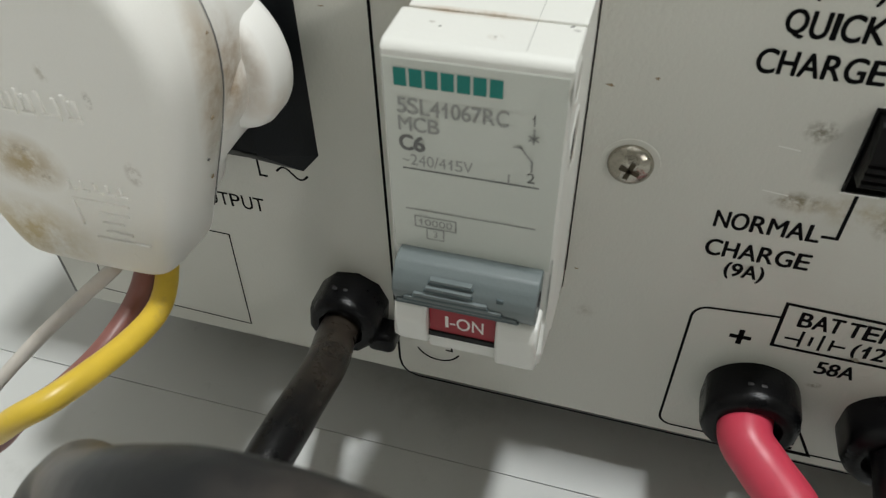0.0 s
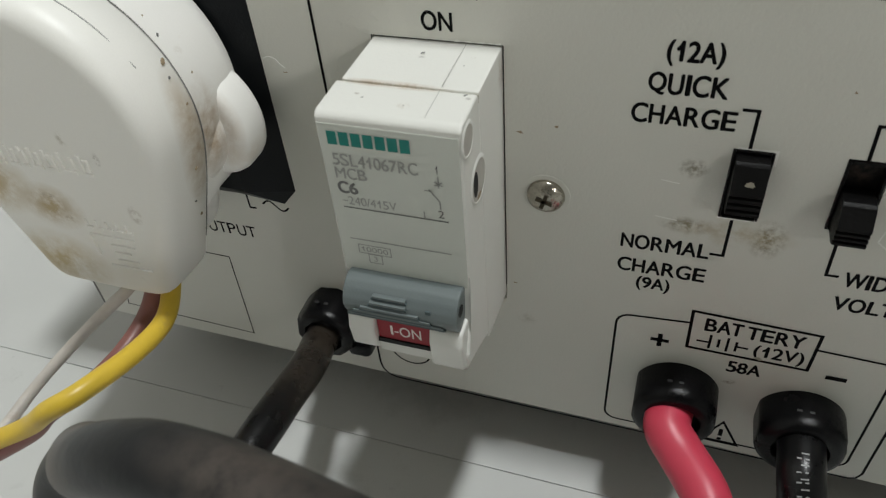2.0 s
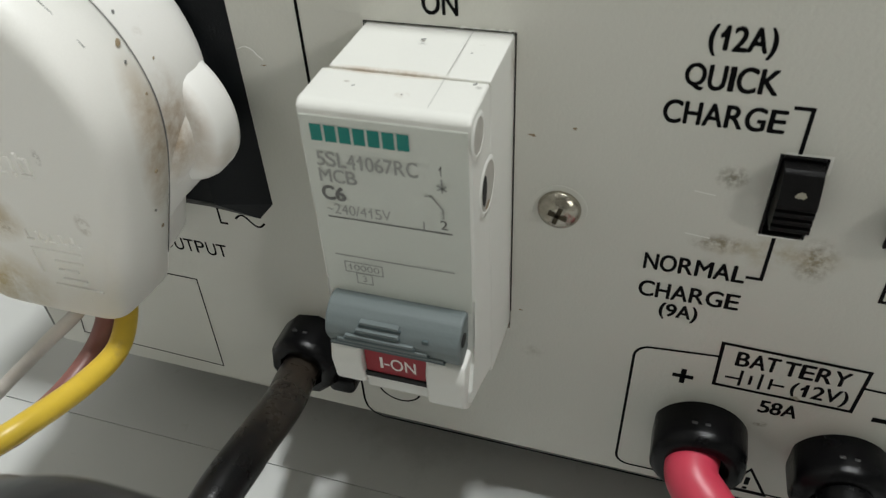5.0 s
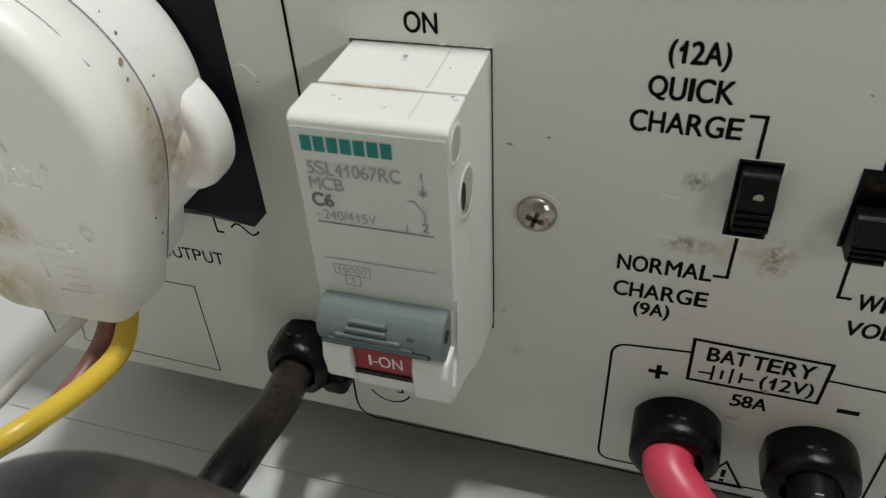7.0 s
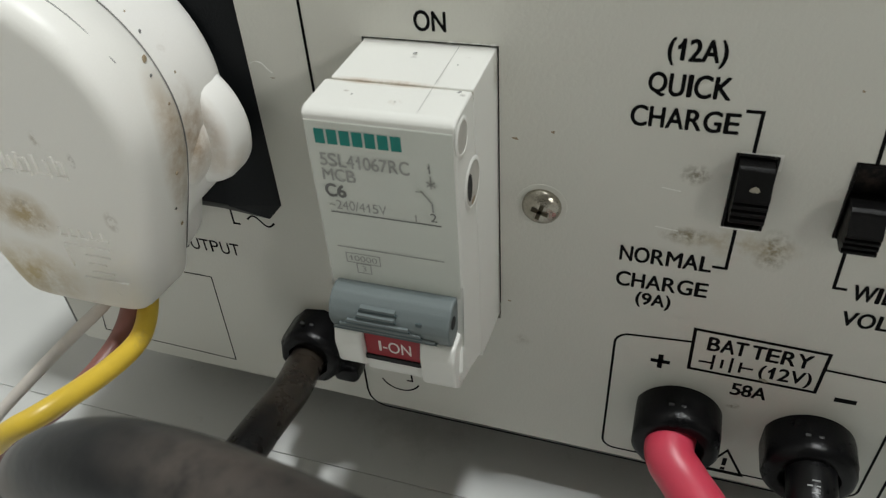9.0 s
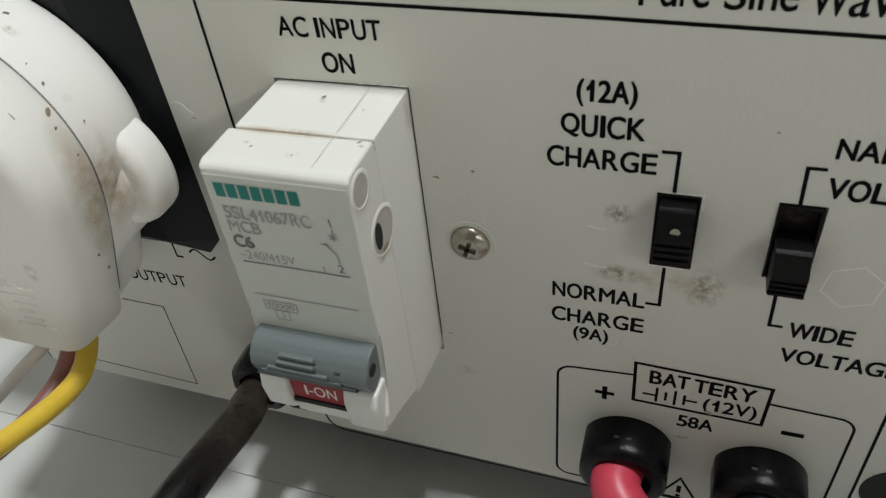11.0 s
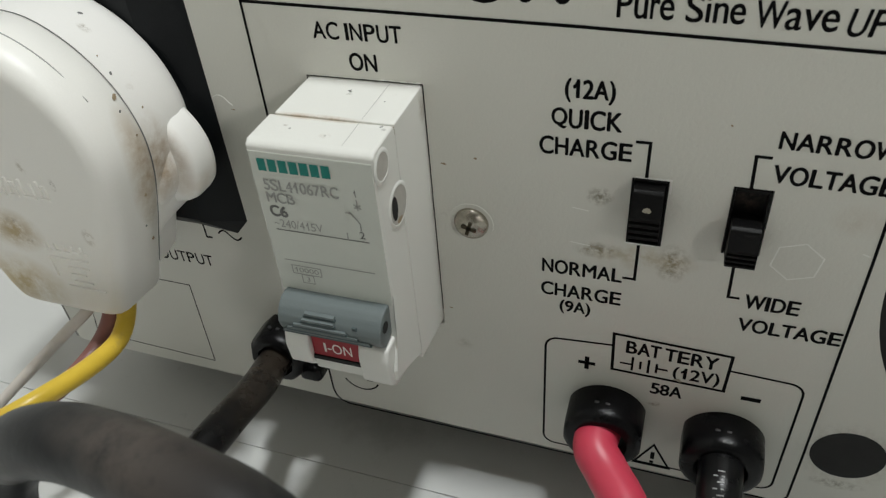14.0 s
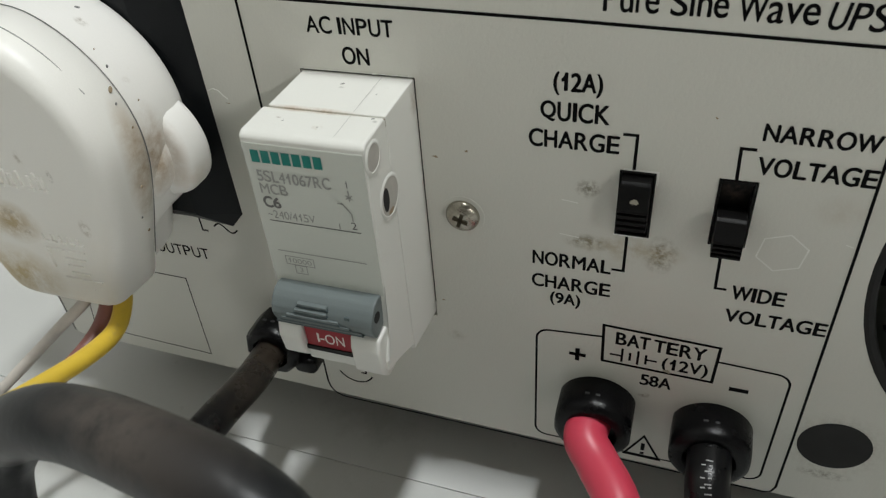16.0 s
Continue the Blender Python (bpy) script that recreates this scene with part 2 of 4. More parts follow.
def box(x0, x1, y0, y1, z0, z1, bevel=0.0, seg=2, bm=None):
    bm = bm or bmesh.new()
    m = Matrix.LocRotScale(((x0 + x1) / 2, (y0 + y1) / 2, (z0 + z1) / 2), None, (x1 - x0, y1 - y0, z1 - z0))
    geo = bmesh.ops.create_cube(bm, size=1.0, matrix=m)
    if bevel:
        edges = {e for v in geo["verts"] for e in v.link_edges}
        bmesh.ops.bevel(bm, geom=list(edges), offset=bevel, segments=seg, profile=0.5, affect="EDGES")
    return bm


def prism_x(profile, x0, x1, bevel=0.0, seg=2, bm=None):
    """A (y, z) outline drawn out along x."""
    bm = bm or bmesh.new()
    a = [bm.verts.new((x0, y, z)) for y, z in profile]
    b = [bm.verts.new((x1, y, z)) for y, z in profile]
    n = len(profile)
    bm.faces.new(a)
    bm.faces.new(b[::-1])
    for k in range(n):
        bm.faces.new((a[k], b[k], b[(k + 1) % n], a[(k + 1) % n]))
    if bevel:
        edges = {e for v in a + b for e in v.link_edges}
        bmesh.ops.bevel(bm, geom=list(edges), offset=bevel, segments=seg, profile=0.5, affect="EDGES", clamp_overlap=True)
    return bm


def lathe(centre, axis, profile, seg=40, squash=1.0, bm=None):
    """Rings of (distance along axis, radius) about an axis from centre."""
    bm = bm or bmesh.new()
    axis = Vector(axis).normalized()
    u = axis.orthogonal().normalized()
    v = axis.cross(u)
    rings = []
    for d, r in profile:
        ring = []
        for k in range(seg):
            a = 2 * math.pi * k / seg
            ring.append(bm.verts.new(Vector(centre) + axis * d + r * (u * math.cos(a) + v * math.sin(a) * squash)))
        rings.append(ring)
    for p, q in zip(rings[:-1], rings[1:]):
        for k in range(seg):
            bm.faces.new((p[k], p[(k + 1) % seg], q[(k + 1) % seg], q[k]))
    bm.faces.new(rings[0])
    bm.faces.new(rings[-1][::-1])
    return bm


def glide(points, steps=10):
    """A smooth line through the points."""
    p = [Vector(q) for q in points]
    p = [2 * p[0] - p[1]] + p + [2 * p[-1] - p[-2]]
    out = []
    for k in range(1, len(p) - 2):
        for s in range(steps):
            t = s / steps
            out.append(0.5 * ((2 * p[k]) + (p[k + 1] - p[k - 1]) * t + (2 * p[k - 1] - 5 * p[k] + 4 * p[k + 1] - p[k + 2]) * t * t
                              + (3 * p[k] - p[k - 1] - 3 * p[k + 1] + p[k + 2]) * t ** 3))
    return out + [p[-2]]


def tube(points, radius, seg=24, steps=10, wobble=0.0, bm=None):
    bm = bm or bmesh.new()
    line = glide(points, steps)
    rings, u = [], None
    for k, c in enumerate(line):
        d = (line[min(k + 1, len(line) - 1)] - line[max(k - 1, 0)]).normalized()
        u = (d.orthogonal() if u is None else u - d * u.dot(d)).normalized()
        v = d.cross(u)
        r = radius * (1 + wobble * noise.noise(c * 1.3))
        rings.append([bm.verts.new(c + r * (u * math.cos(2 * math.pi * a / seg) + v * math.sin(2 * math.pi * a / seg))) for a in range(seg)])
    for p, q in zip(rings[:-1], rings[1:]):
        for k in range(seg):
            bm.faces.new((p[k], p[(k + 1) % seg], q[(k + 1) % seg], q[k]))
    bm.faces.new(rings[0])
    bm.faces.new(rings[-1][::-1])
    return bm


INK_Y = -0.004


def strokes(lines, width, y=INK_Y, bm=None, closed=False):
    """Printed lines of an even width in the plane of the panel, as thin ink."""
    bm = bm or bmesh.new()
    for pts in lines:
        p = [Vector((a, 0, b)) for a, b in pts]
        n = len(p)
        left, right = [], []
        for k in range(n):
            before = p[k - 1] if (k or closed) else None
            after = p[(k + 1) % n] if (k < n - 1 or closed) else None
            d0 = (p[k] - before).normalized() if before is not None else None
            d1 = (after - p[k]).normalized() if after is not None else None
            d = ((d0 or d1) + (d1 or d0)).normalized()
            side = Vector((-d.z, 0, d.x))
            ref = d1 or d0
            c = max(0.5, side.dot(Vector((-ref.z, 0, ref.x))))
            left.append(bm.verts.new(p[k] + side * (width / 2 / c) + Vector((0, y, 0))))
            right.append(bm.verts.new(p[k] - side * (width / 2 / c) + Vector((0, y, 0))))
        for k in range(n if closed else n - 1):
            j = (k + 1) % n
            bm.faces.new((left[k], left[j], right[j], right[k]))
    return bm


def rounded(x0, x1, z0, z1, r, seg=6):
    out = []
    for cx, cz, a0 in ((x1 - r, z1 - r, 0), (x0 + r, z1 - r, 90), (x0 + r, z0 + r, 180), (x1 - r, z0 + r, 270)):
        for k in range(seg + 1):
            a = radians(a0 + 90 * k / seg)
            out.append((cx + r * math.cos(a), cz + r * math.sin(a)))
    return out


# widths and boxes of a plain bold grotesque, in thousandths: advance, left, right, bottom, top
GLYPHS = {
    "A": (722, 20, 702, 0, 718), "B": (722, 76, 669, 0, 718), "C": (722, 44, 684, -19, 737), "D": (722, 76, 685, 0, 718), "E": (667, 76, 621, 0, 718),
    "G": (778, 44, 713, -19, 737), "H": (722, 71, 651, 0, 718), "I": (278, 64, 214, 0, 718), "K": (722, 87, 722, 0, 718), "L": (611, 76, 583, 0, 718),
    "M": (833, 69, 765, 0, 718), "N": (722, 69, 654, 0, 718), "O": (778, 44, 734, -19, 737), "P": (667, 73, 627, 0, 718), "Q": (778, 44, 737, -52, 737),
    "R": (722, 76, 677, 0, 718), "S": (667, 39, 629, -19, 737), "T": (611, 14, 598, 0, 718), "U": (722, 72, 651, -19, 718), "V": (667, 19, 648, 0, 718),
    "W": (944, 6, 938, 0, 718), "Y": (667, 15, 653, 0, 718), "(": (333, 35, 300, -190, 734), ")": (333, 33, 298, -190, 734),
}
GLYPHS.update({c: (556, 32, 524, -15, 712) for c in "02345689"})
GLYPHS.update({"1": (556, 110, 378, 0, 710), "7": (556, 25, 528, 0, 698), "-": (333, 27, 306, 232, 322), "~": (584, 61, 523, 200, 343), "/": (278, -20, 300, -19, 737)})
GLYPHS.update({"a": (556, 29, 527, -14, 546), "e": (556, 23, 528, -14, 546), "i": (278, 69, 209, 0, 725), "n": (611, 65, 546, 0, 546), "r": (389, 64, 384, 0, 546), "u": (611, 66, 545, -14, 532), "v": (556, 13, 543, 0, 532)})


@functools.lru_cache(None)
def glyph(char):
    """The built-in font's outline of one character, filled, in its own unit box; the figure one is given a flag."""
    if char == "1":
        return np.array([(0.55, 0), (1, 0), (1, 1), (0.66, 1), (0.55, 0.86), (0.3, 0.73), (0, 0.66), (0, 0.5), (0.3, 0.56), (0.55, 0.68)]), [[0, 1, 2, 3, 4, 9], [4, 5, 8, 9], [5, 6, 7, 8]]
    cu = bpy.data.curves.new("glyph", "FONT")
    cu.body, cu.resolution_u = char, 5
    tmp = new("glyph", cu)
    me = bpy.data.meshes.new_from_object(tmp.evaluated_get(bpy.context.evaluated_depsgraph_get()))
    bpy.data.objects.remove(tmp)
    co = np.zeros(len(me.vertices) * 3)
    me.vertices.foreach_get("co", co)
    co = co.reshape(-1, 3)[:, :2]
    lo, hi = co.min(0), co.max(0)
    return (co - lo) / (hi - lo), [list(q.vertices) for q in me.polygons]


def words(name, text, x0, x1, z0, z1, material, parent, y=INK_Y, bold=0.0, lean=0.0, drop=0.0, label=""):
    """Lettering laid out letter by letter into the given box on the panel; drop lets its right end sink."""
    pts, polys, pen = [], [], 0.0
    for char in text:
        if char == " ":
            pen += 278
            continue
        wide, a, b, c, d = GLYPHS[char]
        unit, faces = glyph(char)
        start = sum(len(q) for q in pts)
        pts.append(np.stack([pen + a + unit[:, 0] * (b - a), c + unit[:, 1] * (d - c)], 1))
        polys += [[v + start for v in q] for q in faces]
        pen += wide
    co = np.concatenate(pts)
    lo, hi = co.min(0), co.max(0)
    fx, fz = ((co - lo) / (hi - lo)).T
    yy = y(z0 + fz * (z1 - z0)) if callable(y) else np.full(len(fx), y)
    out = np.stack([x0 + fx * (x1 - x0) + lean * (fz - 0.5) * (z1 - z0), yy, z0 + fz * (z1 - z0) - drop * fx], 1) * CM
    shift, n = bold * (z1 - z0) * CM, len(out)
    ways = ((0, 0), (-1, 0.35), (1, -0.35), (0.35, 1), (-0.35, -1)) if bold else ((0, 0),)
    layers = [out + np.array([d * shift, -0.000004 * k, d2 * shift * 0.8]) for k, (d, d2) in enumerate(ways)]
    me = bpy.data.meshes.new(name)
    me.from_pydata(np.concatenate(layers).tolist(), [], [[v + n * k for v in q] for k in range(len(layers)) for q in polys])
    me.materials.append(material)
    me.update()
    ob = new(name, me)
    ob.parent = parent
    if label:
        tagged(ob, label)
    return ob


def blot(cx, cz, rx, rz, seed, y=-0.003, bm=None, n=26, rough=0.45):
    """A thin stain with a ragged outline."""
    bm = bm or bmesh.new()
    rnd = random.Random(seed)
    ph = [rnd.uniform(0, 6.28) for _ in range(4)]
    vs = []
    for k in range(n):
        a = 2 * math.pi * k / n
        f = 1 + rough * (0.5 * math.sin(2 * a + ph[0]) + 0.4 * math.sin(3 * a + ph[1]) + 0.35 * math.sin(7 * a + ph[2]) + 0.3 * math.sin(11 * a + ph[3]))
        vs.append(bm.verts.new((cx + rx * f * math.cos(a), y, cz + rz * f * math.sin(a))))
    bm.faces.new(vs)
    return bm


# ---- the room ----
def room():
    s = [("wall_north", (-90, 250, 150, 160, FLOOR, 250)), ("wall_south", (-90, 250, -300, -290, FLOOR, 250)),
         ("wall_west", (-100, -90, -300, 160, FLOOR, 250)), ("wall_east", (250, 260, -300, 160, FLOOR, 250)),
         # the low one is an unseen wall added to shade the panel's lower right
         ("unseen_shade_wall", (35, 250, -38, -30, FLOOR, 23.6)), ("ceiling", (-100, 260, -300, 160, 250, 260))]
    for name, b in s:
        tagged(part(name, box(*b), WALL, smooth=0), "plain off-white wall out of view, added to close the room or block light" if "wall" in name else "plain off-white ceiling", kind="structure")
    tagged(part("floor", box(-100, 260, -300, 160, FLOOR - 8, FLOOR - 0.06), GROUT, smooth=0), "light grey glazed tile floor with thin joints", kind="structure")
    lamp = thing("ceiling_lamp", "round white ceiling lamp switched on", "lamp")
    part("diffuser", lathe((34, 3, 232), (0, 0, 1), [(0, 9.0), (1.5, 11), (4, 11)], 32), LAMP, lamp)
    part("stem", lathe((34, 3, 236), (0, 0, 1), [(0, 1.0), (14, 1.0)], 16), WALL, lamp)


room()


def floor_tiles():
    """Tiles with their joint running along the panel, 0.75 in front of it."""
    floor = bpy.data.objects["floor"]
    size, gap = 30.0, 0.014
    bm = box(-size / 2 + gap / 2, size / 2 - gap / 2, -size / 2 + gap / 2, size / 2 - gap / 2, -0.8, 0.0, 0.006, 1)
    first = part("tile", bm, TILE, floor, smooth=0)
    first.location = Vector((-6.0, -0.72 + size / 2, FLOOR)) * CM
    for i in range(-2, 9):
        for j in range(-10, 5):
            if (i, j) != (0, 0):
                ob = first.copy()
                scene.collection.objects.link(ob)
                ob.parent = floor
                ob.location = Vector((-6.0 + i * size, -0.72 + size / 2 + j * size, FLOOR)) * CM


# ---- the power supply ----
LEFT, RIGHT, BOTTOM, TOP, DEEP = -8.45, 16.2, -1.03, 10.6, 24.0
HOLE = (7.71, 0.65, 0.545)
FAN = (11.26, 4.4, 3.95)
ups = thing("power_supply_unit", "off-white metal backup power unit standing on a tiled floor", "power supply")


def rear_panel():
    bm = bmesh.new()

    def ring(pts):
        vs = [bm.verts.new((a, 0, b)) for a, b in pts]
        return [bm.edges.new((vs[k], vs[(k + 1) % len(vs)])) for k in range(len(vs))]

    edges = ring([(x, z + (0.29 * (2 - x) / 10.4 if z < 0 and x < 2 else 0.0)) for x, z in rounded(LEFT, RIGHT, BOTTOM, TOP, 0.12, 3)])
    for cx, cz, r in (HOLE, FAN):
        edges += ring([(cx + r * math.cos(radians(a)), cz + r * math.sin(radians(a))) for a in range(0, 360, 8 if r < 1 else 5)])
    for x0, x1, z0, z1 in ((-0.9, 0.9, 2.0, 6.602), (3.86, 4.36, 4.38, 5.48), (5.17, 5.67, 4.42, 5.52)):
        edges += ring([(x0, z0), (x1, z0), (x1, z1), (x0, z1)])
    bmesh.ops.triangle_fill(bm, use_beauty=True, use_dissolve=True, edges=edges)
    geo = bmesh.ops.extrude_face_region(bm, geom=list(bm.faces))
    bmesh.ops.translate(bm, vec=(0, 0.12, 0), verts=[v for v in geo["geom"] if isinstance(v, bmesh.types.BMVert)])
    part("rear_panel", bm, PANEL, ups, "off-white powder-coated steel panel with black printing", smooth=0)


rear_panel()


# black disc added to stand for the dark of the open hole
def hole_shade_disc():
    x, z, r = HOLE
    part("hole_shade_disc", lathe((x, 0.06, z), (0, -1, 0), [(-0.02, r - 0.01), (0.05, r + 0.004), (0.068, r + 0.012), (0.074, r - 0.01), (0.076, r * 0.6), (0.076, 0.05)], 40), INSIDE, ups, "matt black disc standing for the dark hole")


hole_shade_disc()


def case():
    t, low = 0.12, BOTTOM + 0.35
    sheets = {"left_side": (LEFT + 0.02, LEFT + t, 0.125, DEEP, low, TOP), "right_side": (RIGHT - t, RIGHT - 0.02, 0.125, DEEP, low, TOP),
              "top_cover": (LEFT + t, RIGHT - t, 0.125, DEEP, TOP - t, TOP), "base_plate": (LEFT + t, RIGHT - t, 0.125, DEEP, low, low + t),
              "front_plate": (LEFT + t, RIGHT - t, DEEP - t, DEEP, low + t, TOP - t)}
    for name, b in sheets.items():
        part(name, box(*b), CASE, ups, "grey painted sheet metal", smooth=0)
    # dark strip painted for the shadow line beside the panel's left edge
    part("edge_shade_strip", box(LEFT - 0.07, LEFT + 0.0, -0.004, 0.1, BOTTOM + 0.36, TOP - 0.1, 0.02), EDGE_SHADE, ups, "dark grey strip for the shadow line at the panel's edge", smooth=0)
    # dark sheet added to give the openings their unlit depth
    part("unlit_inside_sheet", box(LEFT + 1, RIGHT - 1, 6.0, 6.1, BOTTOM + 0.4, TOP - 0.4), INSIDE, ups, "dark sheet standing for the unlit inside", smooth=0)
    for x in (LEFT + 2.2, RIGHT - 2.2):
        for y in (3.0, DEEP - 3.0):
            part("rubber_foot", lathe((x, y, FLOOR), (0, 0, 1), [(0, 0.8), (0.1, 0.9), (BOTTOM - FLOOR + 0.35, 1.05)], 24), GLAND, ups, "black rubber foot")


case()


def fan():
    cx, cz, r = FAN
    g = part("fan_guard", tube([(cx + (r - 0.07) * math.cos(a), 0.08, cz + (r - 0.07) * math.sin(a)) for a in np.linspace(0, 2 * math.pi, 49)], 0.09, 8, 2), INSIDE, ups, "black fan guard")
    part("hub", lathe((cx, 0.5, cz), (0, 1, 0), [(0, 1.5), (0.1, 1.6), (1.8, 1.6)], 32), GLAND, g, "black fan hub")
    for k in range(7):
        a0 = 2 * math.pi * k / 7
        bm = bmesh.new()
        rows = []
        for rr in (1.55, 2.6, 3.7):
            rows.append([bm.verts.new((cx + rr * math.cos(a0 + s), 0.6 + 1.2 * s / 0.7, cz + rr * math.sin(a0 + s))) for s in (0.0, 0.35, 0.7)])
        for p, q in zip(rows[:-1], rows[1:]):
            for i in range(2):
                bm.faces.new((p[i], p[i + 1], q[i + 1], q[i]))
        geo = bmesh.ops.extrude_face_region(bm, geom=list(bm.faces))
        bmesh.ops.translate(bm, vec=(0, 0.12, 0), verts=[v for v in geo["geom"] if isinstance(v, bmesh.types.BMVert)])
        part("blade", bm, GLAND, g)


fan()


# ---- printing on the panel ----
def printing():
    p = bpy.data.objects["rear_panel"]
    w = 0.042
    part("printed_line", strokes([[(-1.74, 7.66), (3.08, 7.56), (6.7, 7.45), (16.0, 7.2)]], 0.046), INK, p, smooth=0)
    frame_line = [(-1.74, 10.3)] + [(-1.74, -0.5), (-1.70, -0.7), (-1.6, -0.83), (-1.42, -0.9)] + [(6.92, -0.95), (7.03, -0.90), (7.09, -0.75), (7.09, 0.5), (7.05, 4.6), (7.0, 7.42)]
    part("printed_line", strokes([frame_line], w), INK, p, smooth=0)
    # battery frame
    x0, x1, z0, zl, zr, r = 2.72, 6.79, -0.68, 2.14, 2.06, 0.22
    loop = [(3.84, zl + 0.07)] + [(x0 + r - r * math.sin(a), zl - r + r * math.cos(a)) for a in np.linspace(0, math.pi / 2, 6)] \
        + [(x0 + r - r * math.cos(a), z0 + r - r * math.sin(a)) for a in np.linspace(0, math.pi / 2, 6)] \
        + [(x1 - r + r * math.sin(a), z0 + r - r * math.cos(a)) for a in np.linspace(0, math.pi / 2, 6)] \
        + [(x1 - r + r * math.cos(a), zr - r + r * math.sin(a)) for a in np.linspace(0, math.pi / 2, 6)] + [(5.68, zr + 0.04)]
    part("battery_frame", strokes([loop], 0.04), INK, p, smooth=0)
    part("battery_title_box", strokes([[(3.86, 1.65), (5.65, 1.61), (5.67, 2.41), (3.84, 2.48)]], 0.05, closed=True), INK, p, smooth=0)
    words("lettering", "BAT", 4.06, 4.60, 2.10, 2.37, INK, p, bold=0.035, drop=0.01)
    words("lettering", "TERY", 4.67, 5.48, 2.08, 2.35, INK, p, bold=0.035, drop=0.02)
    words("lettering", "(12V)", 4.84, 5.55, 1.66, 1.98, INK, p, bold=0.024)
    part("cell_symbol", strokes([[(3.98, 1.84), (4.18, 1.84)], [(4.18, 1.70), (4.18, 2.02)], [(4.31, 1.76), (4.31, 1.95)], [(4.44, 1.70), (4.44, 2.02)], [(4.57, 1.74), (4.57, 1.96)], [(4.57, 1.85), (4.75, 1.85)]], 0.04), INK, p, smooth=0)
    words("lettering", "58A", 4.53, 5.03, 1.24, 1.50, INK, p, bold=0.034)
    part("plus_sign", strokes([[(3.29, 1.68), (3.58, 1.68)], [(3.435, 1.53), (3.435, 1.83)]], 0.075), INK, p, smooth=0)
    part("minus_sign", strokes([[(5.93, 1.54), (6.23, 1.54)]], 0.09), INK, p, smooth=0)
    part("warning_triangle", strokes([[(4.42, -0.72), (5.06, -0.72), (4.74, -0.12)]], 0.045, closed=True), INK, p, smooth=0)
    part("warning_mark", strokes([[(4.74, -0.33), (4.74, -0.53)], [(4.74, -0.58), (4.74, -0.65)]], 0.07), INK, p, smooth=0)
    # breaker heading
    words("lettering", "AC INPUT", -0.67, 0.66, 7.18, 7.43, INK, p, bold=0.024)
    words("lettering", "ON", -0.17, 0.24, 6.74, 7.0, INK, p, bold=0.03)
    # charge switch
    words("lettering", "(12A)", 2.90, 3.54, 6.54, 6.87, INK, p, bold=0.03)
    words("lettering", "QUICK", 2.73, 3.66, 6.14, 6.44, INK, p, bold=0.03)
    words("lettering", "CHARGE", 2.57, 3.82, 5.72, 6.0, INK, p, bold=0.03)
    words("lettering", "NORMAL", 2.64, 3.86, 3.57, 3.84, INK, p, bold=0.03)
    words("lettering", "CHARGE", 2.63, 3.88, 3.10, 3.37, INK, p, bold=0.03)
    words("lettering", "(9A)", 2.94, 3.42, 2.74, 3.03, INK, p, bold=0.03)
    part("pointer_line", strokes([[(3.86, 6.04), (4.05, 6.04), (4.05, 5.5)]], 0.045), INK, p, smooth=0)
    part("pointer_line", strokes([[(4.05, 4.34), (4.05, 3.68), (3.87, 3.68)]], 0.045), INK, p, smooth=0)
    # voltage switch
    words("lettering", "NARROW", 5.59, 6.92, 6.14, 6.39, INK, p, bold=0.034, drop=0.03)
    words("lettering", "VOLTAGE", 5.60, 7.0, 5.64, 5.91, INK, p, bold=0.034, drop=0.03)
    words("lettering", "WIDE", 5.64, 6.37, 3.46, 3.72, INK, p, bold=0.034)
    words("lettering", "VOLTAGE", 5.62, 7.02, 3.0, 3.26, INK, p, bold=0.034)
    part("pointer_line", strokes([[(5.55, 6.0), (5.36, 6.0), (5.38, 5.52)]], 0.045), INK, p, smooth=0)
    part("pointer_line", strokes([[(5.38, 4.3), (5.40, 3.62), (5.56, 3.62)]], 0.045), INK, p, smooth=0)
    # heading
    words("lettering", "Pure", 3.48, 4.13, 7.70, 8.02, INK, p, bold=0.016)
    words("lettering", "Sine", 4.27, 4.91, 7.69, 8.01, INK, p, bold=0.016)
    words("lettering", "Wave", 5.02, 5.88, 7.66, 7.98, INK, p, bold=0.016)
    words("lettering", "UPS", 5.99, 6.60, 7.62, 7.94, INK, p, bold=0.016, lean=0.12)
    words("lettering", "880VA", 3.88, 6.06, 8.11, 8.78, INK, p, bold=0.034)
    # output corner
    words("lettering", "OUTPUT", -4.99, -3.76, 2.40, 2.67, INK, p, bold=0.008)
    words("lettering", "L", -3.72, -3.58, 3.12, 3.42, INK, p, bold=0.004)
    part("sine_symbol", strokes([[(-3.42 + 0.5 * s, 3.26 + 0.09 * math.sin(2 * math.pi * s)) for s in np.linspace(0, 1, 17)]], 0.035), INK, p, smooth=0)
    part("output_frame", strokes([[(-6.2, 1.78), (-4.55, 1.76), (-4.62, -0.46), (-7.75, -0.36), (-7.5, 0.9)]], 0.024, closed=True), INK, p, smooth=0)
    # half-hidden sign under the breaker
    part("arc_sign", strokes([[(-1.03 + 0.40 * math.cos(a), 0.08 + 0.40 * math.sin(a)) for a in np.linspace(math.radians(205), math.radians(335), 12)], [(-0.80, 0.35), (-0.79, -0.02), (-0.9, -0.02)]], 0.035), INK, p, smooth=0)
    # maker's mark as plain heavy bars and one ring
    for x in (-1.53, -1.08, -0.80, -0.47, -0.15, 0.15, 0.61, 0.89, 1.27, 2.36, 2.82):
        bm = strokes([[(x, 7.93), (x, 8.9)]], 0.21)
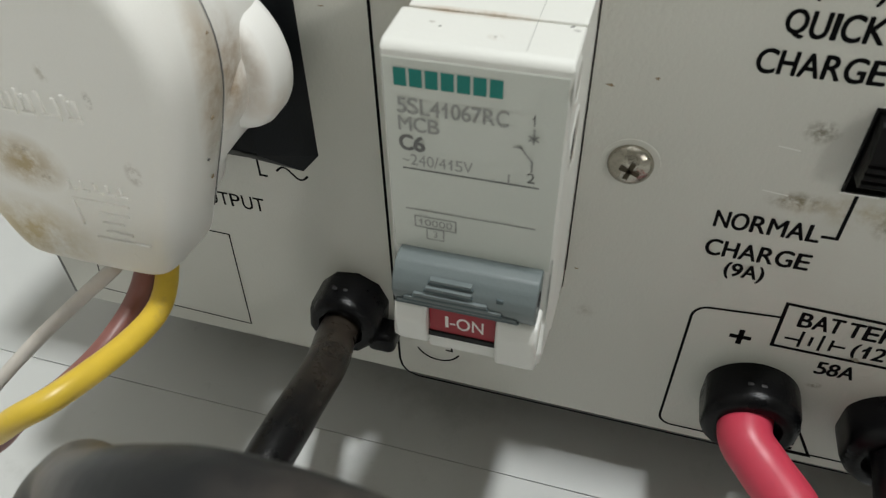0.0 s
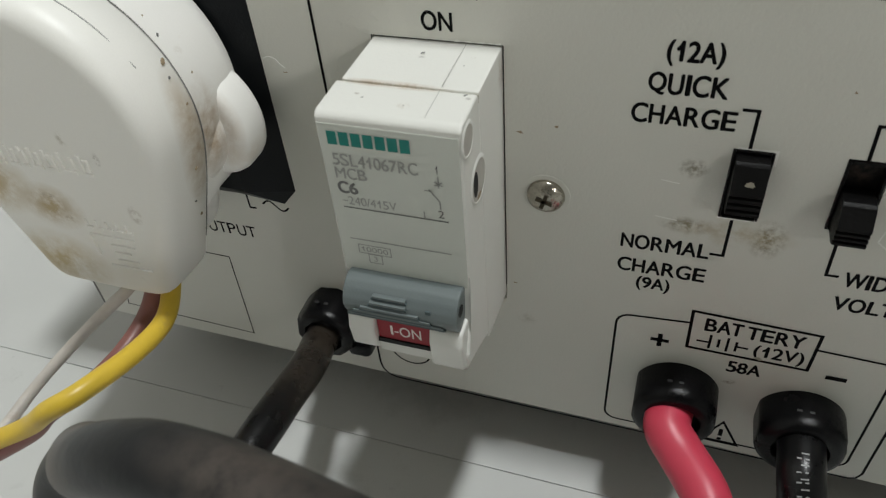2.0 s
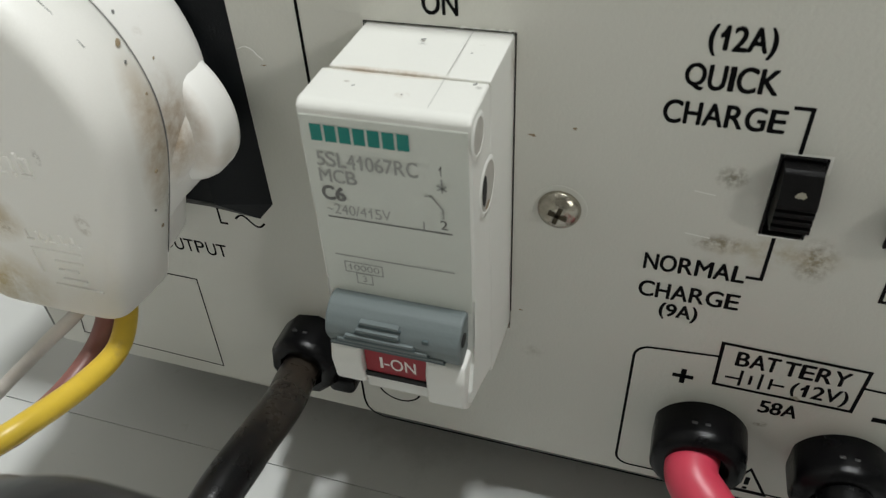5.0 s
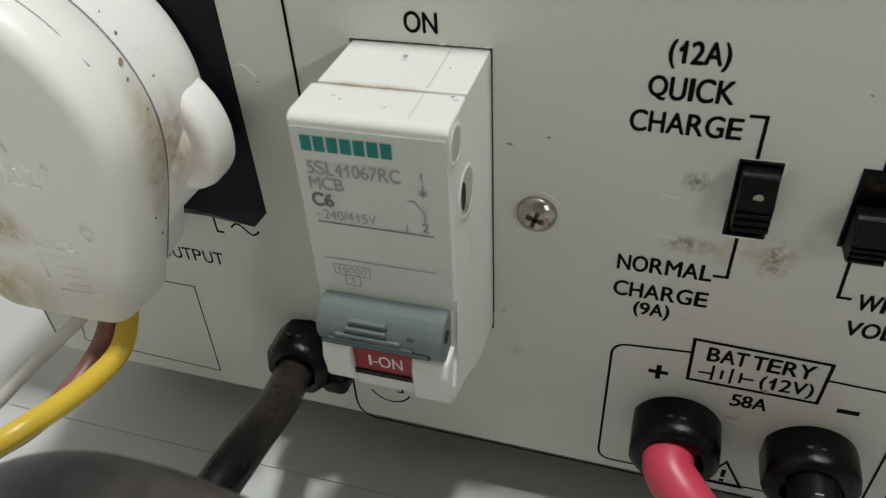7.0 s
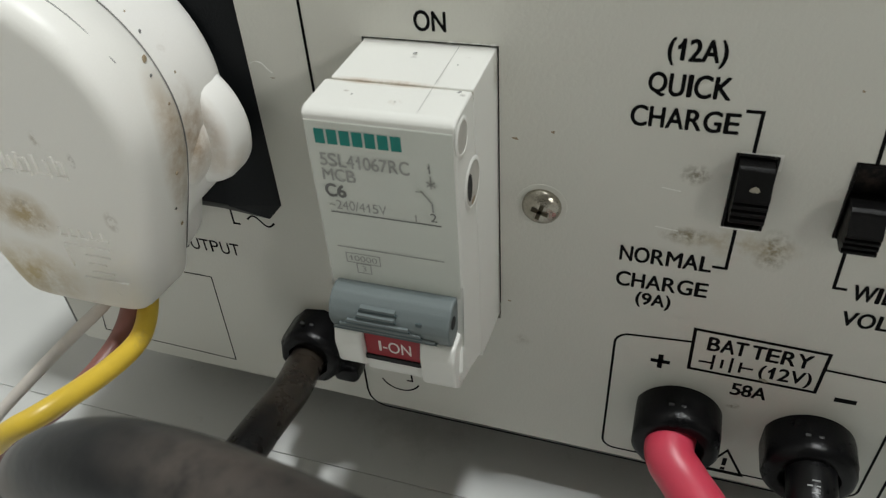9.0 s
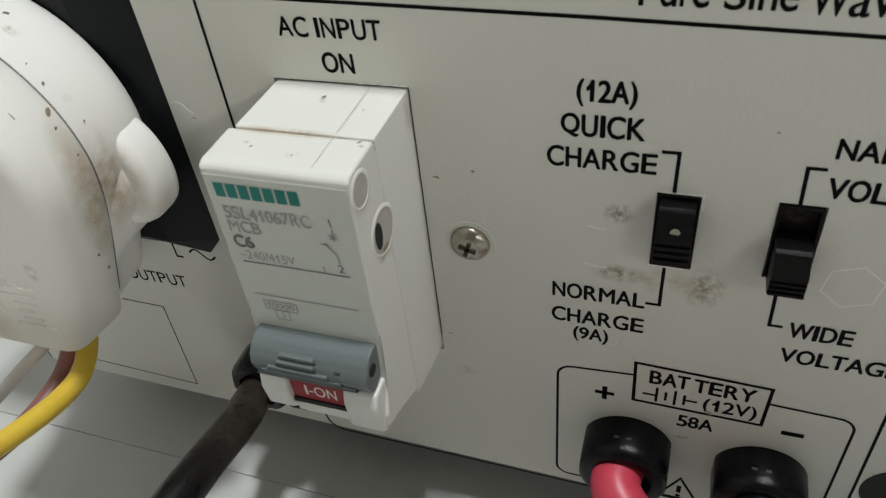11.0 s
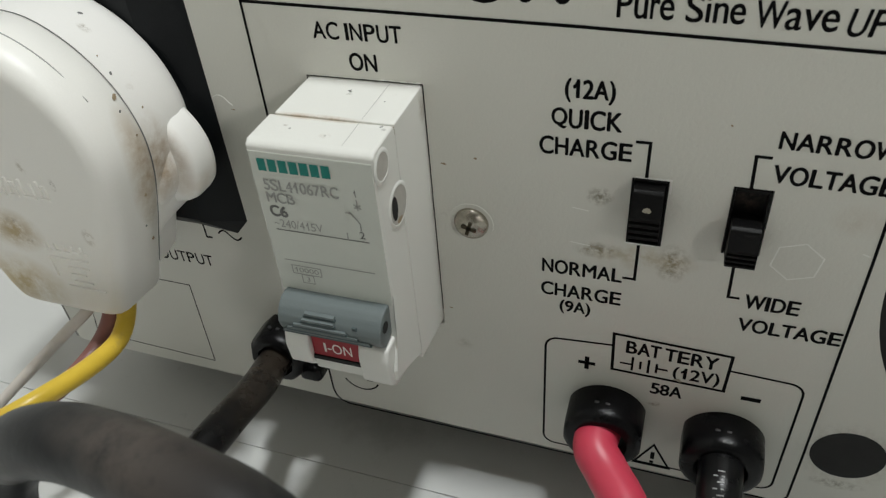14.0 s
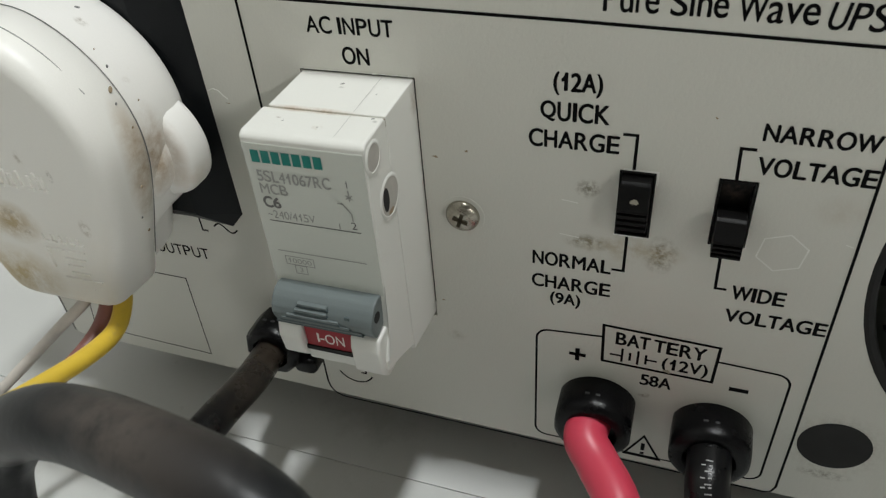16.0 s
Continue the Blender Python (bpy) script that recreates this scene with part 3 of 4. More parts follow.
        for z in (7.93, 8.9):
            bm.faces.new([bm.verts.new((x + 0.105 * math.cos(a), -0.0045, z + 0.105 * math.sin(a))) for a in np.linspace(0, 2 * math.pi, 18, endpoint=False)])
        q = part("maker_mark", bm, INK, p, "heavy black bar of the maker's mark", smooth=0)
        part("inline", strokes([[(x, 7.96), (x, 8.87)]], 0.022, y=-0.006), PANEL, q, "pale inline", smooth=0)
    pts = [(1.83 + 0.42 * math.cos(a), 8.52 + 0.62 * math.sin(a)) for a in np.linspace(0, 2 * math.pi, 28, endpoint=False)]
    q = part("maker_mark", strokes([pts], 0.21, closed=True), INK, p, "heavy black ring of the maker's mark", smooth=0)
    part("inline", strokes([pts], 0.022, y=-0.006, closed=True), PANEL, q, "pale inline", smooth=0)
    for x0, x1, z in ((3.06, 3.30, 4.86), (3.05, 3.35, 4.23), (6.9, 7.0, 4.7)):
        part("scratch", strokes([[(x0, z), (x1, z - 0.03)]], 0.018, y=-0.003), BLANK, p, "pale scratch", smooth=0)
    part("rubbed_ink", blot(4.93, 1.67, 0.06, 0.035, 12, y=-0.0065), SMUDGE_AND_HIGHLIGHT, p, "rubbed patch in the printing", smooth=0)
    for k, (x, z, rx, rz) in enumerate(((1.12, 5.35, .05, .015), (1.62, 5.5, .03, .015), (1.05, 2.42, .025, .015), (-2.35, 5.9, .03, .01), (5.0, 6.4, .015, .015))):
        part("speck", blot(x, z, rx, rz, 5 + k), DIRT, p, smooth=0)
    for x0, x1, z0, z1 in ((3.86, 4.36, 4.38, 5.48),):
        part("worn_edge", strokes([[(x0 + 0.05, z1 + 0.018), (x1 + 0.018, z1 + 0.02), (x1 + 0.022, z1 - 0.2)], [(x0 - 0.01, z0 - 0.02), (x1 - 0.08, z0 - 0.022)]], 0.03, y=-0.003), BLANK, p, "bare worn edge of the switch slot", smooth=0)
    part("film_patch", strokes([[(6.16 + 0.34 * math.cos(radians(a)), 4.42 + 0.33 * math.sin(radians(a))) for a in range(20, 380, 60)]], 0.022, closed=True, y=-0.003), BLANK, p, "faint hexagonal film mark", smooth=0)


printing()


def screw_part(x, z):
    s = part("screw", lathe((x, 0.0, z), (0, -1, 0), [(-0.1, 0.28), (0.02, 0.28), (0.06, 0.268), (0.11, 0.22), (0.15, 0.14), (0.165, 0.05)], 36), STEEL, ups, "nickel-plated cross-head screw")
    # dark bars on the head carry the recess's shade and its tarnish
    bm = bmesh.new()
    for a in (18, 108):
        geo = bmesh.ops.create_cube(bm, size=1.0, matrix=Matrix.LocRotScale((x, -0.155, z), Euler((0, radians(a), 0)), (0.25, 0.04, 0.06)))
    part("cross_slot", bm, SLOT, s, smooth=0)
    part("washer_mark", lathe((x, 0, z), (0, -1, 0), [(-0.02, 0.36), (0.006, 0.355)], 36), PANEL, s)


screw_part(1.505, 4.32)


def slide_switch(x0, x1, z0, z1, knob_top, knob_bottom, out):
    body = part("slide_switch", box(x0 - 0.02, x1 + 0.02, 0.125, 0.7, z0 - 0.02, z1 + 0.02), SWITCH, ups, "black slide switch")
    bm = box(x0 + 0.002, x0 + 0.035, -0.03, 0.2, z0 + 0.002, z1 - 0.002, 0.01)
    box(x1 - 0.035, x1 - 0.002, -0.03, 0.2, z0 + 0.002, z1 - 0.002, 0.01, bm=bm)
    box(x0 + 0.037, x1 - 0.037, -0.03, 0.2, z1 - 0.035, z1 - 0.002, 0.01, bm=bm)
    box(x0 + 0.037, x1 - 0.037, -0.03, 0.2, z0 + 0.002, z0 + 0.035, 0.01, bm=bm)
    part("rim", bm, SWITCH, body)
    # a wedge-shaped slider with steps down its front
    h, x0, x1 = knob_top - knob_bottom, x0 + 0.045, x1 - 0.045
    prof = [(0.12, knob_top), (-out * 0.5, knob_top), (-out * 0.64, knob_top - h * 0.05), (-out * 0.66, knob_top - h * 0.1), (-out * 0.95, knob_top - h * 0.42)]
    for k in range(4):
        z = knob_top - h * (0.46 + 0.13 * k)
        prof += [(-out, z), (-out * 0.99, z - h * 0.075), (-out * 0.86, z - h * 0.085), (-out * 0.85, z - h * 0.12)]
    prof += [(-out * 0.75, knob_bottom), (0.12, knob_bottom)]
    part("knob", prism_x(prof, x0, x1, 0.008, 1), SWITCH, body, "black ribbed slider")


slide_switch(3.86, 4.36, 4.38, 5.48, 5.42, 4.64, 0.36)
slide_switch(5.17, 5.65, 4.42, 5.50, 5.04, 4.45, 0.42)


def slider_highlight():
    # a pale patch paints the bright glint on the slider
    part("highlight_spot", blot(4.12, 5.19, 0.05, 0.05, 3, y=-0.335, rough=0.3), SMUDGE_AND_HIGHLIGHT, [o for o in ups.children if o.name.startswith("slide_switch")][0], "pale spot painted for the slider's highlight", smooth=0)


slider_highlight()


# ---- the breaker set into the panel ----
BX = 0.885


def face_y(z):
    """How far the breaker's front stands out at a height."""
    return -1.80 + 0 * z


def breaker():
    b = part("circuit_breaker", prism_x([(0.3, 6.59), (-1.06, 6.55), (-1.06, 2.2), (0.3, 2.05)], -BX, BX, 0.03), BREAKER, ups, "white modular circuit breaker with blue-grey toggle switched on")
    # nose in front of the shoulder groove
    nose = prism_x([(-1.062, 6.50), (-1.11, 6.555), (-1.72, 6.53), (-1.80, 6.47), (face_y(4.2), 4.2), (-1.86, 3.3), (-2.05, 2.9), (-2.05, 2.7), (-1.6, 2.62), (-1.062, 2.3)], -BX - 0.05, BX, 0.05, 3)
    part("front_cover", nose, BREAKER, b, "white moulded front cover")
    part("groove", box(-BX + 0.01, BX - 0.01, -1.078, -1.045, 6.40, 6.515), SMUDGE_AND_HIGHLIGHT, b, "brown grime in the groove", smooth=0)
    plate = prism_x([(-1.79, 6.40), (-1.808, 6.38), (face_y(4.0) - 0.012, 4.0), (face_y(4.0) + 0.02, 4.0)], -BX - 0.03, BX - 0.035, 0.006, 1)
    part("label_face", plate, BREAKER_FACE_SHADE, b, "printed front label, greyed for its shade")
    y = lambda z: face_y(z) - 0.0165
    # maker's mark as plain teal blocks
    for k in range(7):
        a = -0.80 + k * 0.155
        bm = bmesh.new()
        vs = [bm.verts.new((xx, float(y(zz)), zz)) for xx, zz in ((a, 6.10), (a + 0.125, 6.10), (a + 0.125, 6.29), (a, 6.29))]
        bm.faces.new(vs)
        part("maker_block", bm, TEAL, b, "teal maker's mark block", smooth=0)
    words("lettering", "5SL41067RC", -0.78, 0.32, 5.80, 5.98, GREY_PRINT, b, y=y, bold=0.02)
    words("lettering", "MCB", -0.78, -0.36, 5.60, 5.77, GREY_PRINT, b, y=y, bold=0.02)
    words("lettering", "C6", -0.78, -0.52, 5.37, 5.55, DARK_PRINT, b, y=y, bold=0.05)
    words("lettering", "~240/415V", -0.76, -0.02, 5.19, 5.33, GREY_PRINT, b, y=y)
    words("lettering", "1", 0.545, 0.57, 5.86, 5.98, DARK_PRINT, b, y=y)
    words("lettering", "2", 0.53, 0.61, 5.19, 5.31, DARK_PRINT, b, y=y)
    part("print_rule", strokes([[(-0.76, 5.14), (0.66, 5.14)]], 0.018, y=float(y(5.14))), DARK_PRINT, b, smooth=0)
    part("print_rule", strokes([[(-0.76, 4.60), (0.66, 4.60)]], 0.018, y=float(y(4.6))), GREY_PRINT, b, smooth=0)
    part("contact_symbol", strokes([[(0.57, 5.33), (0.57, 5.45), (0.44, 5.62)], [(0.57, 5.66), (0.57, 5.83)], [(0.52, 5.75), (0.62, 5.69)], [(0.52, 5.69), (0.62, 5.75)], [(0.38, 5.60), (0.47, 5.60)], [(0.35, 5.16), (0.35, 5.26)]], 0.018, y=float(y(5.6)) - 0.006), GREY_PRINT, b, smooth=0)
    part("rating_box", strokes([[(-0.66, 4.36), (-0.20, 4.36), (-0.20, 4.51), (-0.66, 4.51)], [(-0.53, 4.20), (-0.34, 4.20), (-0.34, 4.35), (-0.53, 4.35)]], 0.014, y=float(y(4.2)) - 0.001, closed=True), GREY_PRINT, b, smooth=0)
    words("lettering", "10000", -0.62, -0.24, 4.39, 4.48, GREY_PRINT, b, y=y)
    words("lettering", "3", -0.46, -0.41, 4.23, 4.32, GREY_PRINT, b, y=y)
    # toggle: a rounded bar across the front
    prof = [(-1.76, 4.03), (-1.90, 4.06), (-2.03, 4.03), (-2.13, 3.95), (-2.205, 3.84), (-2.235, 3.72), (-2.21, 3.62), (-2.14, 3.47), (-2.08, 3.43), (-1.84, 3.5)]
    tg = part("toggle", prism_x(prof, -0.85, 0.80, 0.03, 3), TOGGLE, b, "blue-grey toggle lever")
    for x0, x1, z, yy in ((-0.40, 0.08, 3.93, -2.19), (-0.44, 0.08, 3.84, -2.232), (-0.58, 0.26, 3.74, -2.25), (-0.70, 0.42, 3.65, -2.235), (-0.80, 0.60, 3.56, -2.20)):
        part("rib", box(x0, x1, yy - 0.012, yy + 0.06, z - 0.024, z + 0.02, 0.01), TOGGLE, tg)
        # a raised dark strip paints the shade between the ribs
        part("rib_shade", box(x0 - 0.02, x1 + 0.02, yy - 0.006, yy + 0.05, z - 0.055, z - 0.026), TOGGLE_DARK, tg, smooth=0)
    part("stamp", box(0.36, 0.44, -2.222, -2.19, 3.80, 3.86, 0.01), TOGGLE_DARK, tg)
    # dark disc on the end paints the shade of the pivot hole
    part("pivot_hole_shade", lathe((0.79, -2.03, 3.80), (1, 0, 0), [(0, 0.09), (0.018, 0.09)], 20), INSIDE, tg)
    # window with the red flag between two white cheeks
    part("flag", box(-0.46, 0.34, -2.08, -1.9, 2.98, 3.42, 0.01), RED_FLAG, b, "red indicator flag")
    words("lettering", "I-ON", -0.26, 0.20, 3.08, 3.28, WHITE_INK, b, y=-2.084, bold=0.01)
    # solid dark bar in place of the slot's shade
    part("flag_slot_shade", box(-0.48, 0.36, -2.10, -2.0, 2.90, 2.975), INSIDE, b, "dark bar standing for the shaded slot under the flag", smooth=0)
    part("cheek", prism_x([(-1.8, 3.46), (-2.14, 3.44), (-2.20, 3.2), (-2.15, 2.82), (-2.0, 2.66), (-1.7, 2.62)], -0.87, -0.47, 0.05, 3), BREAKER, b)
    part("cheek", prism_x([(-1.8, 3.46), (-2.14, 3.42), (-2.20, 3.2), (-2.17, 2.72), (-2.0, 2.52), (-1.7, 2.5)], 0.35, 0.84, 0.05, 3), BREAKER, b)
    part("lower_lip", box(-0.48, 0.36, -2.06, -1.7, 2.66, 2.90, 0.02), BREAKER, b)
    # rivets in the flank; flat grey and dark shapes paint the hollows' shade
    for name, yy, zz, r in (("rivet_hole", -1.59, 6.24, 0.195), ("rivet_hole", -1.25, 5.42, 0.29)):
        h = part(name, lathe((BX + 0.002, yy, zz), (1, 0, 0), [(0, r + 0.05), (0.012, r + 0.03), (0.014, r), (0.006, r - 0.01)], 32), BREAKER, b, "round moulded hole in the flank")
        part("recess", lathe((BX + 0.006, yy, zz), (1, 0, 0), [(0, r), (0.004, r * 0.98)], 32), RECESS_SHADE, h, "grey disc standing for the shaded recess")
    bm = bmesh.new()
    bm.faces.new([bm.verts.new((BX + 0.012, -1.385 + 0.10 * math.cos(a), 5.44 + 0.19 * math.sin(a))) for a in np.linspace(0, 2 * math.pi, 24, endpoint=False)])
    part("rivet_shadow", bm, INSIDE, b, "dark oval painted for the shadow in the rivet hole", smooth=0)
    bm = bmesh.new()
    bm.faces.new([bm.verts.new((BX + 0.0125, -1.27 + 0.09 * math.cos(a), 5.19 + 0.04 * math.sin(a))) for a in np.linspace(0, 2 * math.pi, 16, endpoint=False)])
    part("rust_mark", bm, DIRT, b, "brown mark in the hole", smooth=0)
    # painted line for the shadow gap round the cut-out
    bm = strokes([[(-0.902, 2.3), (-0.902, 6.604), (0.902, 6.604), (0.902, 2.35)]], 0.014, y=-0.002)
    part("gap_line", bm, INSIDE, b, "dark line painted for the gap's shade round the breaker", smooth=0)
    for k, (x, r) in enumerate(((0.30, .05), (0.45, .04), (0.62, .05), (0.74, .03), (0.84, .05))):
        part("paint_chip", blot(x, 6.622, r, .014, 70 + k, y=-0.005), BLANK, b, "pale paint chip", smooth=0)
    for x, yy, z, r in ((-0.06, -0.33, 6.592, .035), (0.55, -0.55, 6.586, .015), (-0.45, -1.42, 6.545, .018), (0.75, -1.16, 6.555, .03), (0.1, -1.5, 6.542, .012)):
        part("speck", lathe((x, yy, z), (0, 0, 1), [(0, r), (0.004, r * 0.7)], 8, 0.5), DARK_PRINT, b, "dark speck", smooth=0)
    # mould seam over the top
    bm = bmesh.new()
    for x, q in ((0.42, ((-0.02, 6.597), (-1.04, 6.567))), (0.42, ((-1.12, 6.560), (-1.68, 6.538)))):
        a, c = q
        bm.faces.new([bm.verts.new(v) for v in ((x, a[0], a[1]), (x + 0.006, a[0], a[1]), (x + 0.006, c[0], c[1]), (x, c[0], c[1]))])
    part("seam", bm, GREY_PRINT, b, smooth=0)


breaker()


# ---- output socket on the panel ----
def socket():
    s = part("output_socket", prism_x([(-0.001, 10.4), (-0.25, 10.3), (-0.25, 3.72), (-0.001, 3.42)], -8.4, -3.5, 0.02), SOCKET, ups, "black moulded outlet block")
    bm = bmesh.new()
    a = [bm.verts.new(v) for v in ((-3.5, -0.26, 3.70), (-3.5, -0.26, 10.3), (-2.70, -0.001, 10.4), (-2.70, -0.001, 3.66), (-2.98, -0.001, 3.34), (-3.8, -0.001, 3.42), (-3.8, -0.26, 3.70))]
    bm.faces.new((a[0], a[1], a[2], a[3]))
    bm.faces.new((a[0], a[3], a[4]))
    bm.faces.new((a[0], a[4], a[5], a[6]))
    part("bevel_edge", bm, SOCKET, s, "black sloping edge", smooth=0)


socket()


# ---- cable glands ----
def gland(x, z, r, out, seg=48):
    """A stubby bushing with two flattened flanks and a flat, rimmed front."""
    bm = lathe((x, 0.0, z), (0, -1, 0), [(-0.02, r * 0.99), (0.08, r), (out * 0.70, r * 0.99), (out * 0.86, r * 0.95), (out * 0.96, r * 0.87), (out, r * 0.78), (out - 0.01, r * 0.62), (out - 0.06, r * 0.57), (out - 0.2, r * 0.54)], seg)
    for v in bm.verts:
        v.co.x = x + max(-0.93 * r, min(0.93 * r, v.co.x - x))
    g = part("cable_gland", bm, GLAND, ups, "black nylon cable gland", smooth=35 if seg > 20 else 45)
    for dx in (-0.16, 0.02):
        part("raised_mark", box(x + dx - 0.03, x + dx + 0.05, -out * 0.60, -out * 0.53, z + r * 0.955, z + r * 0.998, 0.01), GLAND_MARK, g, "worn moulded mark")
    return g


gland(3.85, 0.50, 0.71, 0.70)
gland(5.81, 0.42, 0.70, 0.70)
ac_gland = gland(-2.42, 0.84, 0.615, 0.72, 10)
part("locking_wing", box(-2.1, -1.62, -0.55, -0.05, 0.22, 0.62, 0.12, 3), GLAND, ac_gland)


# ---- cables ----
def cables():
    red = thing("battery_cable", "thick red insulated battery cable leaving a black gland", "cable", group="battery cables")
    part("sheath", tube([(3.80, -0.4, 0.58), (3.78, -0.85, 0.54), (4.04, -1.2, 0.44), (4.48, -1.85, 0.37), (4.67, -2.55, 0.10), (4.78, -3.1, -0.45), (4.85, -3.6, -1.1), (5.0, -4.4, -1.75), (5.1, -5.5, -1.87), (5.2, -9.0, -1.87)], 0.375, 28), RED, red)
    blk = thing("battery_cable", "thick black insulated battery cable leaving a black gland", "cable", group="battery cables")
    run = [(5.80, -0.4, 0.58), (5.80, -0.85, 0.56), (5.80, -1.15, 0.50), (5.85, -1.45, 0.27), (5.88, -1.8, -0.2), (5.92, -2.3, -0.9), (6.0, -3.0, -1.65), (6.1, -4.0, -1.88), (6.3, -9.0, -1.88)]
    sh = part("sheath", tube(run, 0.355, 28), CABLE, blk)
    line = glide(run, 10)
    for k, i in enumerate((14, 16, 18, 20, 22, 23, 25, 27, 28, 30, 31)):
        d = (line[i + 1] - line[i - 1]).normalized()
        n = Vector((-0.12, -0.55, 0.83))
        n = (n - d * n.dot(d)).normalized()
        side = d.cross(n).normalized()
        for a, w in (((-0.05, 0.05), (0.06, 0.07)) if k % 2 else ((-0.02, 0.11),)):
            c = line[i] + n * 0.352 + side * a
            m = Matrix((side, d, n)).transposed().to_4x4()
            bm = bmesh.new()
            bmesh.ops.create_cube(bm, size=1.0, matrix=Matrix.Translation(c) @ m @ Matrix.Diagonal((w, 0.022, 0.014, 1)))
            part("print_bar", bm, CABLE_PRINT, sh, "worn white printing", smooth=0)
    ac = thing("power_cable", "round black mains cable leaving a gland", "cable")
    part("sheath", tube([(-2.42, -0.4, 0.84), (-2.42, -0.9, 0.86), (-2.26, -1.6, 1.1), (-2.22, -2.7, 1.36), (-2.24, -3.65, 1.42), (-2.24, -4.5, 1.12), (-2.4, -5.8, 0.3), (-2.8, -7.5, -1.2), (-3.1, -9.0, -1.92), (-3.3, -11.0, -1.92)], 0.315, 28, wobble=0.03), CABLE, ac)
    lp = thing("cable_loop", "dusty thick black cable bent into a loop over the floor", "cable")
    part("sheath", tube([(-3.2, -10.0, -1.88), (-2.9, -8.2, -0.9), (-2.83, -6.7, 1.03), (-2.89, -6.03, 2.38), (-2.85, -5.64, 3.54), (-2.34, -5.5, 4.30), (-1.67, -5.85, 5.05), (-1.06, -6.0, 5.58), (-0.42, -6.08, 5.93), (0.15, -6.15, 6.08), (0.7, -6.27, 6.22), (1.3, -6.4, 6.32), (1.8, -6.5, 6.3), (2.3, -6.65, 6.05), (2.95, -7.0, 5.0), (3.6, -7.8, 3.0), (4.1, -9.0, 0.6), (4.5, -10.6, -1.2), (5.0, -12.5, -1.88)], 0.35, 32, wobble=0.04), LOOP, lp)


cables()


# ---- the plug ----
def plug():
    pl = thing("mains_plug", "large grubby white plug with two-part shell in a black outlet", "plug")
    cx = -4.88

    def outline(inset, waist=0.0):
        """Round above, drawn in towards the cable end; waist narrows the lower part."""
        right = [(0.0, 7.95), (0.70, 7.83), (1.30, 7.46), (1.74, 6.92), (1.96, 6.30), (1.96, 5.70), (1.80, 5.05), (1.60, 4.45), (1.48, 4.10), (1.36, 3.75), (1.20, 3.32), (0.95, 3.06), (0.5, 3.0)]
        right = [(x - waist * min(1.0, x) * min(1.0, max(0.0, (4.4 - z) / 0.3)), z) for x, z in right]
        pts = [(x, z) for x, z in right] + [(-x, z) for x, z in right[::-1]][:-1]
        line = [Vector((p[0], 0, p[1])) for p in pts]
        n = len(line)
        out = []
        for k in range(n):
            d = (line[(k + 1) % n] - line[k - 1]).normalized()
            out.append(line[k] + Vector((-d.z, 0, d.x)) * -inset)
        return [(cx + v.x, v.z) for v in out]

    def shell(levels):
        bm = bmesh.new()
        rings = []
        for y, inset, waist in levels:
            line = outline(inset, waist)
            fine = glide([(a, y, b) for a, b in line + line[:1]], 4)[:-1]
            rings.append([bm.verts.new(v) for v in fine])
        for p, q in zip(rings[:-1], rings[1:]):
            for k in range(len(p)):
                bm.faces.new((p[k], p[(k + 1) % len(p)], q[(k + 1) % len(p)], q[k]))
        bm.faces.new(rings[0])
        bm.faces.new(rings[-1][::-1])
        return bm

    back = part("rear_shell", shell([(-0.27, 0.12, 0.34), (-0.4, 0.03, 0.34), (-0.6, 0.0, 0.34), (-0.95, 0.0, 0.30), (-1.2, -0.003, 0.20), (-1.34, -0.006, 0.09), (-1.412, -0.008, 0.01), (-1.422, 0.01, 0.0), (-1.425, 0.06, 0.0)]), PLUG_BACK, pl, "white rear half of the shell", smooth=50)
    front = part("front_shell", shell([(-1.43, 0.06, 0.0), (-1.433, 0.012, 0.0), (-1.445, 0.0, 0.0), (-1.85, 0.02, 0.0), (-2.10, 0.04, 0.0), (-2.20, 0.07, 0.0), (-2.27, 0.12, 0.0), (-2.32, 0.19, 0.0), (-2.342, 0.27, 0.0), (-2.345, 0.33, 0.0), (-2.3455, 0.40, 0.0), (-2.346, 0.55, 0.0)]), PLUG, pl, "white front half of the shell, stained yellow-brown", smooth=50)
    # finger grips: a rounded flange with a dished mound before it
    for s in (1, -1):
        rim = [(1.35, 6.42), (1.80, 6.24), (2.03, 6.05), (2.19, 5.78), (2.27, 5.46), (2.26, 5.14), (2.18, 4.88), (2.02, 4.70), (1.75, 4.60), (1.3, 4.56)]
        fine = [(v.x, v.z) for v in glide([(a, 0, b) for a, b in rim], 3)]
        bm = bmesh.new()
        rings = []
        for yy, inset in ((-0.36, 0.10), (-0.42, 0.02), (-0.52, 0.0), (-0.80, 0.0), (-0.90, 0.03), (-0.96, 0.09), (-0.99, 0.17), (-1.0, 0.26)):
            rings.append([bm.verts.new((cx + s * (1.3 + (a - 1.3) * (1 - inset / 1.1)), yy, 5.5 + (b - 5.5) * (1 - inset / 1.0))) for a, b in fine])
        for p, q in zip(rings[:-1], rings[1:]):
            for k in range(len(p)):
                bm.faces.new((p[k], p[(k + 1) % len(p)], q[(k + 1) % len(p)], q[k]))
        bm.faces.new(rings[0])
        bm.faces.new(rings[-1][::-1])
        part("grip_flange", bm, PLUG_BACK, back, smooth=60)
        part("grip_mound", lathe((cx + s * 1.28, -0.92, 5.42), (s, -0.22, 0), [(0, 1.08), (0.30, 0.98), (0.42, 0.88), (0.52, 0.74), (0.60, 0.58), (0.66, 0.40), (0.69, 0.2), (0.70, 0.04)], 36, 0.64), PLUG_BACK, back, smooth=60)
